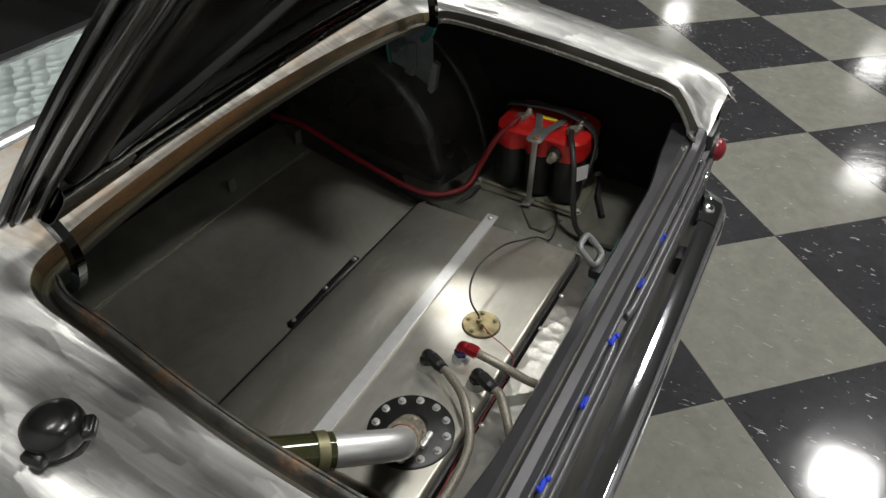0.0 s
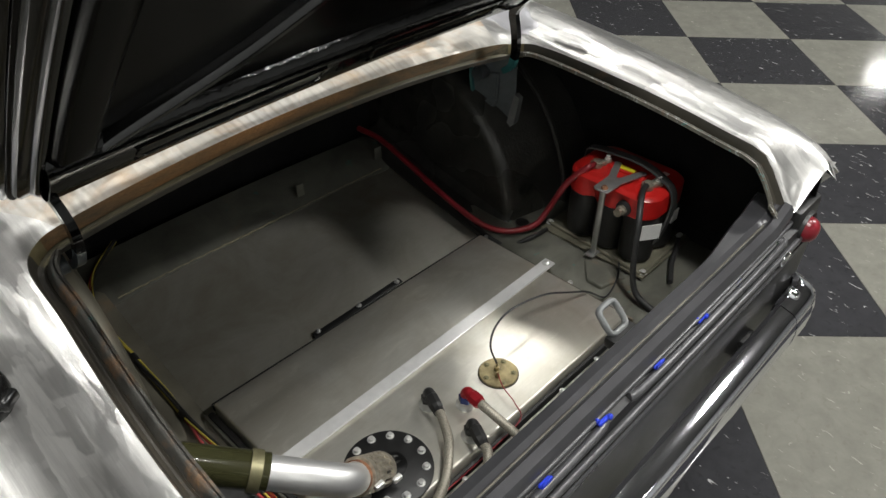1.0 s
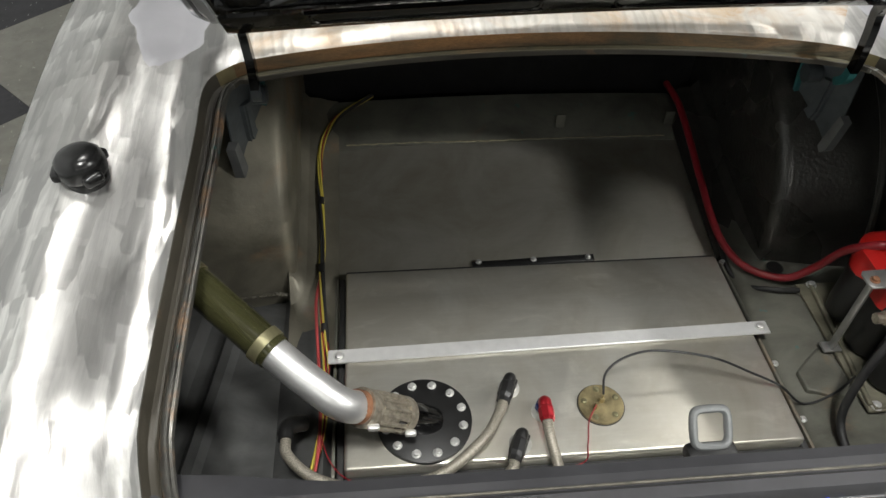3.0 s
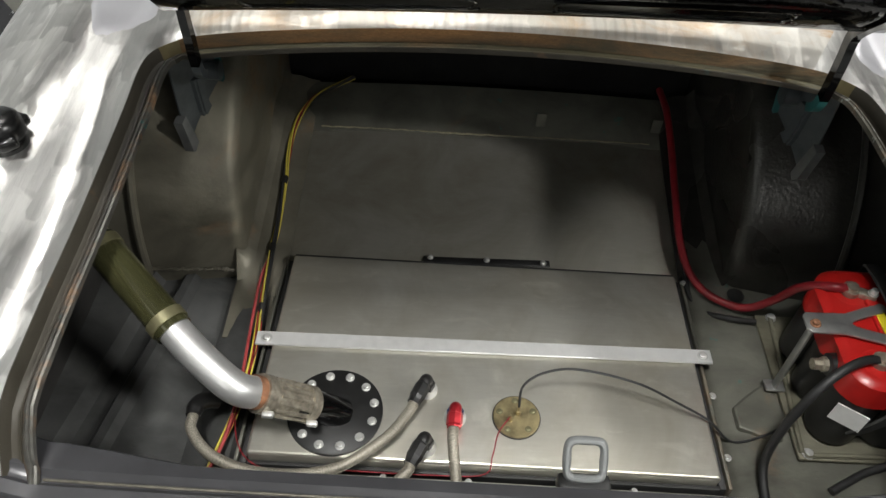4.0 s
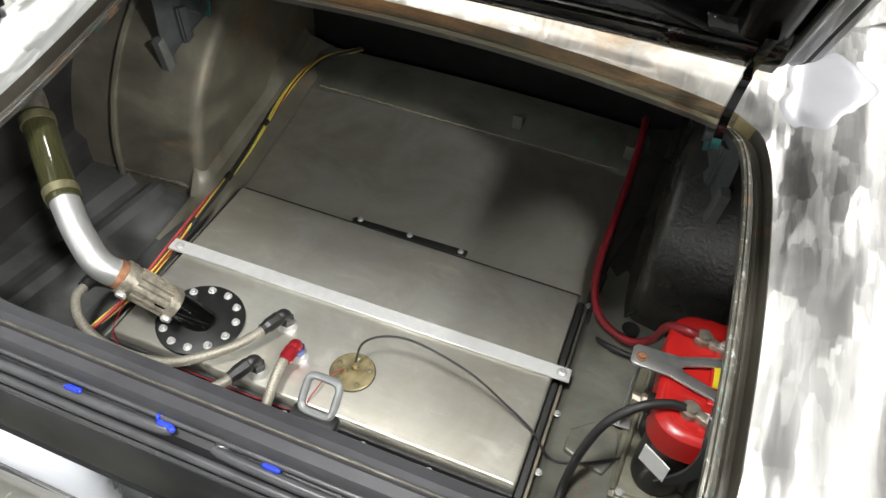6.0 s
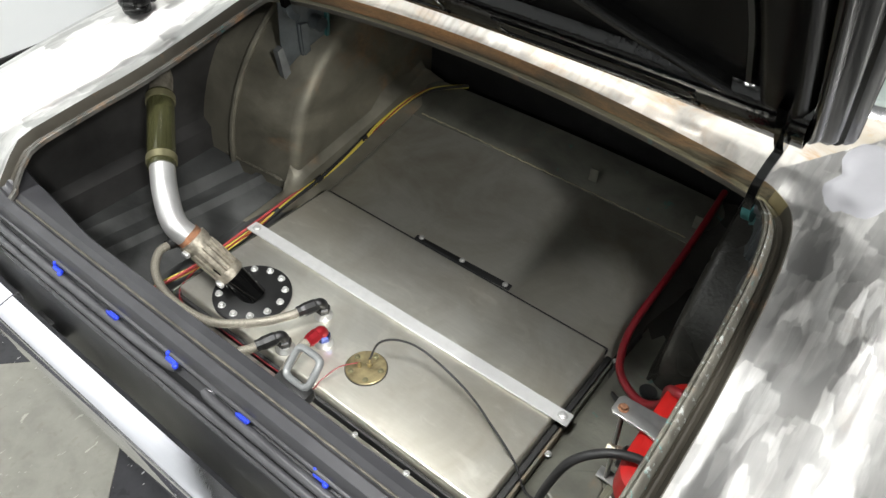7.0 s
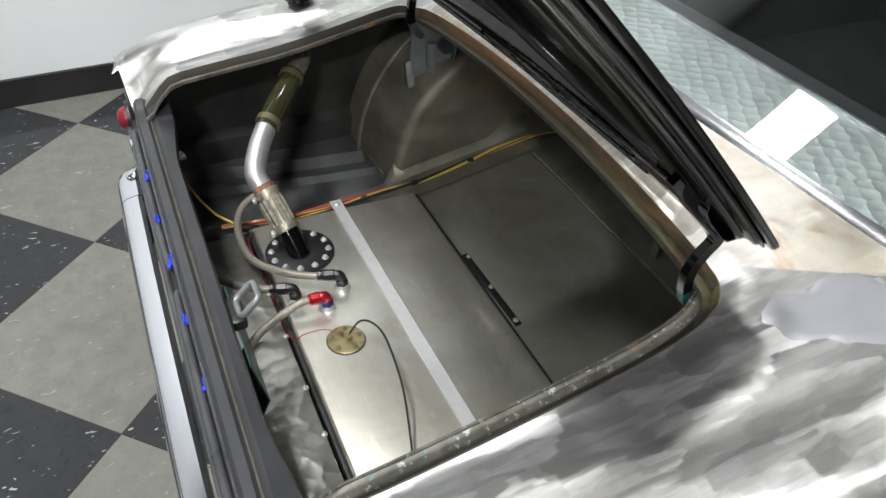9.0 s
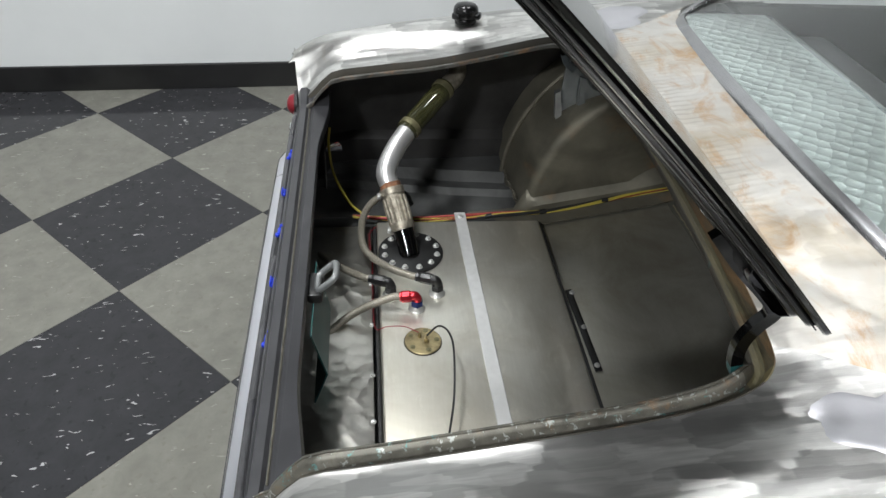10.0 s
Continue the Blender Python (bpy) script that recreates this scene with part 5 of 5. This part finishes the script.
# latch striker loop on the sill
loop = thing("latch_loop", (0.097, 0.055, 0.60), "silver painted square striker loop on the sill", "latch loop")
LC = Vector((0.097, 0.068, 0.632))
tilt = pose(0, 0, 0, -46, 0, 0)
rws = []
for k in range(40):
    a = 2 * math.pi * k / 40
    c, sn = math.cos(a), math.sin(a)
    px = 0.0205 * math.copysign(abs(c) ** 0.42, c)
    pz = 0.0215 * math.copysign(abs(sn) ** 0.42, sn)
    u = Vector((px, 0, pz)).normalized()
    ctr = Vector((px, 0, pz))
    rws.append([LC + tilt @ (ctr + u * (0.0052 * math.cos(b)) + Vector((0, 0.0058 * math.sin(b), 0))) for b in (2 * math.pi * q / 10 for q in range(10))])
rws.append(rws[0])
bm = grid(rws, None, True)
bmesh.ops.remove_doubles(bm, verts=bm.verts[:], dist=1e-5)
part("ring", bm, M_LOOP, loop)
part("foot", box((0.097, 0.048, 0.608), (0.060, 0.026, 0.020), 0.006, 2), M_BLACK, loop)

# ---- battery ----
BX, BY, BZ0 = 0.549, 0.318, 0.424
bat = thing("battery", (BX, BY, BZ0 - 0.012), "red-topped black spiral cell car battery on a steel plate", "battery")
part("tray_plate", box((0.556, 0.327, BZ0 - 0.008), (0.196, 0.262, 0.006), 0.002), M_KHAKI, bat, "khaki painted steel battery plate")
for a, b in (((0.463, 0.205), (0.482, 0.452)), ((0.466, 0.201), (0.648, 0.206))):
    part("tray_rail", tube([(a[0], a[1], BZ0 - 0.002), ((a[0] + b[0]) / 2, (a[1] + b[1]) / 2, BZ0 - 0.001), (b[0], b[1], BZ0 - 0.002)], 0.0042, 8, 3), M_KHAKI, bat, "thin rail along the battery plate")
bolts(bat, [(0.472, 0.204, BZ0 - 0.004), (0.642, 0.214, BZ0 - 0.004), (0.484, 0.452, BZ0 - 0.004)], 0.006, 0.006)
for i in range(3):
    for j in range(2):
        m = Matrix.Translation((BX - 0.0355 + 0.071 * j, BY - 0.067 + 0.067 * i, BZ0))
        part("cell", lathe([(0.031, 0), (0.035, 0.004), (0.0365, 0.02), (0.0365, 0.120)], m, 24), M_BLACK, bat)
part("case_core", box((BX, BY, BZ0 + 0.060), (0.084, 0.17, 0.118), 0.004), M_BLACK, bat)


def lobed(z, grow, scallop=0.0):
    """The outline of the battery's top: six cells with rounded ends; scallop: how deep the sides dip between the cells."""
    pts = []
    hx, hy, r = 0.0765 + grow, 0.104 + grow, 0.042
    for cx, cy, a0 in ((hx - r, hy - r, 0), (-hx + r, hy - r, 90), (-hx + r, -hy + r, 180), (hx - r, -hy + r, 270)):
        for k in range(7):
            a = radians(a0 + 15 * k)
            pts.append(Vector((BX + cx + r * math.cos(a), BY + cy + r * math.sin(a), z)))
        if a0 in (90, 270):
            for k in range(1, 16):
                f = k / 16
                y = (hy - r) * (1 - 2 * f) * (1 if a0 == 90 else -1)
                dip = scallop * max(0.0, 1 - abs(abs(y) - 0.034) / 0.016) ** 0.7
                pts.append(Vector((BX + (-hx + dip if a0 == 90 else hx - dip), BY + y, z)))
    return pts


rws = [lobed(BZ0 + 0.110, -0.001, 0.016), lobed(BZ0 + 0.112, 0.001, 0.014), lobed(BZ0 + 0.132, 0.001, 0.011), lobed(BZ0 + 0.142, 0.001, 0.004), lobed(BZ0 + 0.154, 0.001), lobed(BZ0 + 0.160, -0.004), lobed(BZ0 + 0.162, -0.012), lobed(BZ0 + 0.162, -0.03)]
bm = grid(rws, None, True)
bm.verts.ensure_lookup_table()
ring = len(rws[0])
bm.faces.new(bm.verts[-ring:])
bm.faces.new(bm.verts[:ring])
part("battery_top", bm, M_RED, bat, "bright red plastic top")
part("top_ridge", box((BX + 0.012, BY, BZ0 + 0.163), (0.060, 0.094, 0.010), 0.004, 3), M_RED, bat)
for px, py in ((0.514, 0.374), (0.513, 0.252)):
    m = Matrix.Translation((px, py, BZ0 + 0.160))
    part("terminal_boss", lathe([(0.024, -0.004), (0.023, 0.002), (0.020, 0.003), (0, 0.003)], m, 24), M_RED, bat)
    part("terminal_post", lathe([(0.0095, 0), (0.0085, 0.018), (0, 0.018)], m, 18), M_CLAMP, bat)
    part("terminal_clamp", lathe([(0.009, 0.003), (0.0125, 0.003), (0.0135, 0.006), (0.0125, 0.013), (0.009, 0.013)], m, 20), M_CLAMP, bat)
    part("clamp_jaw", box((px + 0.020, py - 0.008, BZ0 + 0.168), (0.026, 0.014, 0.012), 0.003, 2, pose(0, 0, 0, 0, 0, -25)), M_CLAMP, bat)
    bolts(bat, [(px + 0.026, py - 0.010, BZ0 + 0.174)], 0.005, 0.008, name="clamp_bolt")
for py in (0.272,):
    m = Matrix.Translation((BX - 0.077, py, BZ0 + 0.126)) @ pose(0, 0, 0, 0, -90, 0)
    part("side_boss", lathe([(0.017, -0.006), (0.016, 0.006), (0.013, 0.008), (0, 0.008)], m, 20), M_BLACK, bat)
    part("side_terminal", lathe([(0.011, 0.002), (0.011, 0.014), (0.0085, 0.016), (0.0085, 0.027), (0, 0.027)], m, 8), M_CLAMP, bat)
part("label", box((BX - 0.052, BY - 0.1005, BZ0 + 0.080), (0.002, 0.042, 0.036), 0, 1, pose(0, 0, 0, 0, 0, 57)), M_WHITE, bat, "white printed sticker", smooth=False)
part("label", box((BX + 0.036, BY - 0.1045, BZ0 + 0.080), (0.026, 0.002, 0.028), 0, 1), M_WHITE, bat, "white printed sticker", smooth=False)
part("label", box((BX - 0.008, BY - 0.002, BZ0 + 0.1690), (0.013, 0.036, 0.0012), 0, 1), M_LABELYEL, bat, "yellow warning sticker", smooth=False)
part("label", box((BX + 0.014, BY - 0.064, BZ0 + 0.1628), (0.062, 0.013, 0.0012), 0, 1), M_WHITE, bat, "white sticker strip", smooth=False)

clampf = thing("battery_holddown", (0.457, 0.319, BZ0), "forked aluminium battery hold-down with a steel rod", "hold-down")
outline = [(-0.106, -0.011), (-0.101, -0.017), (-0.080, -0.0175), (-0.054, -0.0175), (-0.020, -0.0265), (0.012, -0.035), (0.017, -0.031), (0.016, -0.020), (-0.010, -0.0115), (-0.036, -0.004), (-0.041, 0.001),
           (-0.036, 0.006), (-0.010, 0.0165), (0.016, 0.026), (0.017, 0.037), (0.011, 0.040), (-0.020, 0.029), (-0.046, 0.0185), (-0.080, 0.0175), (-0.101, 0.017), (-0.106, 0.011)]
part("fork", plate(outline, 0.0, 0.004, 0.001, Matrix.Translation((0.534, 0.309, BZ0 + 0.168))), M_BATBAR, clampf)
part("rod", box((0.446, 0.311, BZ0 + 0.086), (0.005, 0.013, 0.172), 0.002, 2, pose(0, 0, 0, 2, -3, 0)), M_BATBAR, clampf, "flat bar leg")
bolts(clampf, [(0.441, 0.306, BZ0 + 0.172)], 0.005, 0.005, mat=M_RUST)
part("foot", box((0.452, 0.316, BZ0 - 0.001), (0.030, 0.020, 0.004), 0.001), M_BATBAR, clampf)
strapb = thing("battery_strap", (BX + 0.04, BY, BZ0), "black rubber strap over the battery", "strap")
rws = []
for x, y, z in curve([(BX + 0.018, BY + 0.112, BZ0 + 0.09), (BX + 0.014, BY + 0.109, BZ0 + 0.150), (BX + 0.006, BY + 0.088, BZ0 + 0.178), (BX, BY - 0.018, BZ0 + 0.190), (BX - 0.005, BY - 0.085, BZ0 + 0.176), (BX - 0.004, BY - 0.110, BZ0 + 0.150), (BX - 0.010, BY - 0.113, BZ0 + 0.11), (BX - 0.024, BY - 0.110, BZ0 + 0.075), (BX - 0.034, BY - 0.106, BZ0 + 0.05)], 6):
    out = Vector((0, (y - BY) * 0.5, z - BZ0 - 0.10)).normalized() * 0.0035
    rws.append([Vector((x - 0.0105, y, z)), Vector((x - 0.0095, y, z)) + out, Vector((x + 0.0095, y, z)) + out, Vector((x + 0.0105, y, z))])
part("band", grid(rws, None, True), M_STRAPRUB, strapb)

tp = (0.514, 0.374, BZ0 + 0.170)
tn = (0.513, 0.252, BZ0 + 0.170)
rc = thing("positive_cable", tp, "thick red battery cable running forward along the axle panel", "cable")
part("cable", tube([tp, (0.485, 0.379, 0.592), (0.470, 0.412, 0.548), (0.464, 0.444, 0.475), (0.432, 0.458, 0.436), (0.384, 0.490, 0.428), (0.360, 0.538, 0.430), (0.350, 0.60, 0.446), (0.353, 0.70, 0.470), (0.355, 0.80, 0.500), (0.354, 0.88, 0.522), (0.35, 0.95, 0.525)], 0.0068, 12, 8), M_REDRUB, rc)
bc = thing("negative_cable", tn, "thick black battery earth cable dropping to the floor", "cable")
part("cable", tube([tn, (0.486, 0.246, 0.600), (0.452, 0.230, 0.595), (0.421, 0.211, 0.566), (0.404, 0.198, 0.50), (0.397, 0.18, 0.435), (0.396, 0.14, 0.412), (0.40, 0.09, 0.408)], 0.0062, 12, 8), M_RUBBER, bc)
bc2 = thing("floor_cable", (0.34, 0.43, 0.39), "black cable lying beside the tank", "cable")
part("cable", tube([(0.366, 0.60, 0.42), (0.362, 0.52, 0.402), (0.378, 0.475, 0.402), (0.41, 0.445, 0.422), (0.455, 0.44, 0.422)], 0.005, 10, 8), M_RUBBER, bc2)

# floor details on the battery's side
part("drain_hole", lathe([(0.0, 0.0), (0.013, 0.0), (0.015, 0.001)], Matrix.Translation((0.432, 0.492, 0.4265)), 20), M_BLACK, car, "dark drain hole")
part("pressed_pad", plate([(0.384, 0.245), (0.384, 0.281), (0.412, 0.305), (0.440, 0.325), (0.456, 0.302), (0.460, 0.262), (0.446, 0.226), (0.415, 0.233)], 0.400, 0.4135, 0.004), M_FLOORPAN, car, "raised steel pad on the trunk floor", smooth=False)
bc3 = thing("short_cable", (0.58, 0.19, 0.412), "short black cable lying before the battery plate", "cable")
part("cable", tube([(0.49, 0.150, 0.416), (0.515, 0.163, 0.419), (0.548, 0.180, 0.420), (0.585, 0.192, 0.424), (0.618, 0.206, 0.428)], 0.0058, 10, 8), M_RUBBER, bc3)

# wiring loom along the left of the tank
loom = thing("wiring_loom", (-0.385, 0.55, 0.40), "bundle of yellow, red and black wires tied along the floor", "wiring loom")
LOOM = [(-0.40, 0.10, 0.39), (-0.385, 0.16, 0.395), (-0.370, 0.24, 0.398), (-0.366, 0.33, 0.402), (-0.374, 0.44, 0.408), (-0.380, 0.545, 0.411), (-0.379, 0.61, 0.423), (-0.383, 0.70, 0.441), (-0.386, 0.755, 0.452), (-0.385, 0.825, 0.466), (-0.370, 0.871, 0.482), (-0.343, 0.905, 0.497), (-0.28, 0.95, 0.51)]
for k, (mat, r) in enumerate(((M_YELLOW, 0.0019), (M_YELLOW, 0.0016), (M_RUBBER, 0.0022), (M_RUBBER, 0.0020), (M_YELLOW, 0.0014), (M_REDRUB, 0.0012))):
    pts = [Vector(p) + Vector((0.0042 * math.cos(k * 1.05 + i * 0.9), 0, 0.004 + 0.0036 * math.sin(k * 1.05 + i * 0.9))) for i, p in enumerate(LOOM)]
    part("strand", tube(pts, r, 7, 8), mat, loom)
part("red_lead", tube([(-0.381, 0.535, 0.414), (-0.387, 0.490, 0.411), (-0.386, 0.445, 0.410), (-0.379, 0.351, 0.409), (-0.373, 0.26, 0.408), (-0.378, 0.172, 0.404), (-0.40, 0.10, 0.398)], 0.0026, 8, 8), M_REDWIRE, loom, "faded red wire")
for p in ((-0.380, 0.552, 0.415), (-0.372, 0.42, 0.409), (-0.383, 0.70, 0.444)):
    part("cable_tie", tube([(p[0], p[1] - 0.008, p[2]), (p[0], p[1] + 0.008, p[2] + 0.003)], 0.0062, 10, 2), M_BLACK, loom)
wire("tail_light_wire", [(-0.39, 0.13, 0.40), (-0.44, 0.09, 0.41), (-0.50, 0.055, 0.45), (-0.515, 0.045, 0.52), (-0.50, 0.05, 0.575)], 0.003, M_YELLOW, "yellow wire climbing the dark tail corner", "wire")

bolts(tank, [(0.360, 0.304, 0.402), (0.356, 0.532, 0.404), (0.360, 0.20, 0.402)], 0.004, 0.004)
bolts(car, [(0.11, 0.139, 0.405), (0.214, 0.139, 0.405), (-0.02, 0.139, 0.405), (-0.14, 0.139, 0.405)], 0.0035, 0.003, name="ledge_screw")

# ---- floor tiles ----
TILE = 0.515
TA = radians(44.7)
tu = Vector((math.cos(TA), math.sin(TA), 0))
tv = Vector((math.sin(TA), -math.cos(TA), 0))
TO = Vector((0.486, -0.2215, 0))


def tile_mesh(name, mat):
    bm = bmesh.new()
    g = 0.0008
    c = [tu * g + tv * g, tu * (TILE - g) + tv * g, tu * (TILE - g) + tv * (TILE - g), tu * g + tv * (TILE - g)]
    f = bm.faces.new([bm.verts.new(p) for p in c])
    r = bmesh.ops.extrude_face_region(bm, geom=[f])
    bmesh.ops.translate(bm, vec=(0, 0, -0.003), verts=[v for v in r["geom"] if isinstance(v, bmesh.types.BMVert)])
    return mesh_of(bm, name, mat, False)


me_dark, me_light = tile_mesh("tile", M_DARKTILE), tile_mesh("tile", M_LIGHTTILE)
far = {0: [], 1: []}
for i in range(-30, 40):
    for j in range(-30, 40):
        p = TO + tu * (i * TILE) + tv * (j * TILE)
        c = p + (tu + tv) * TILE / 2
        if not (X0 - 0.4 < c.x < X1 + 0.3 and Y0 - 0.3 < c.y < Y1 + 0.3):
            continue
        light = (i + j) % 2 == 0
        if c.x < 4.6 and -3.2 < c.y < 3.8:
            ob = new("tile", me_light if light else me_dark)
            ob.parent = floor
            ob.location = p
        else:
            far[1 if light else 0].append(p)
for k, mat in ((0, M_DARKTILE), (1, M_LIGHTTILE)):
    verts, faces = [], []
    for p in far[k]:
        n = len(verts)
        verts += [tuple(p + q) for q in (tu * 0.001 + tv * 0.001, tu * (TILE - 0.001) + tv * 0.001, tu * (TILE - 0.001) + tv * (TILE - 0.001), tu * 0.001 + tv * (TILE - 0.001))]
        faces.append((n, n + 3, n + 2, n + 1))
    me = bpy.data.meshes.new("far_tiles")
    me.from_pydata(verts, [], faces)
    me.materials.append(mat)
    ob = new("far_tiles", me)
    ob.parent = floor
    tagged(ob, kind="stuff")
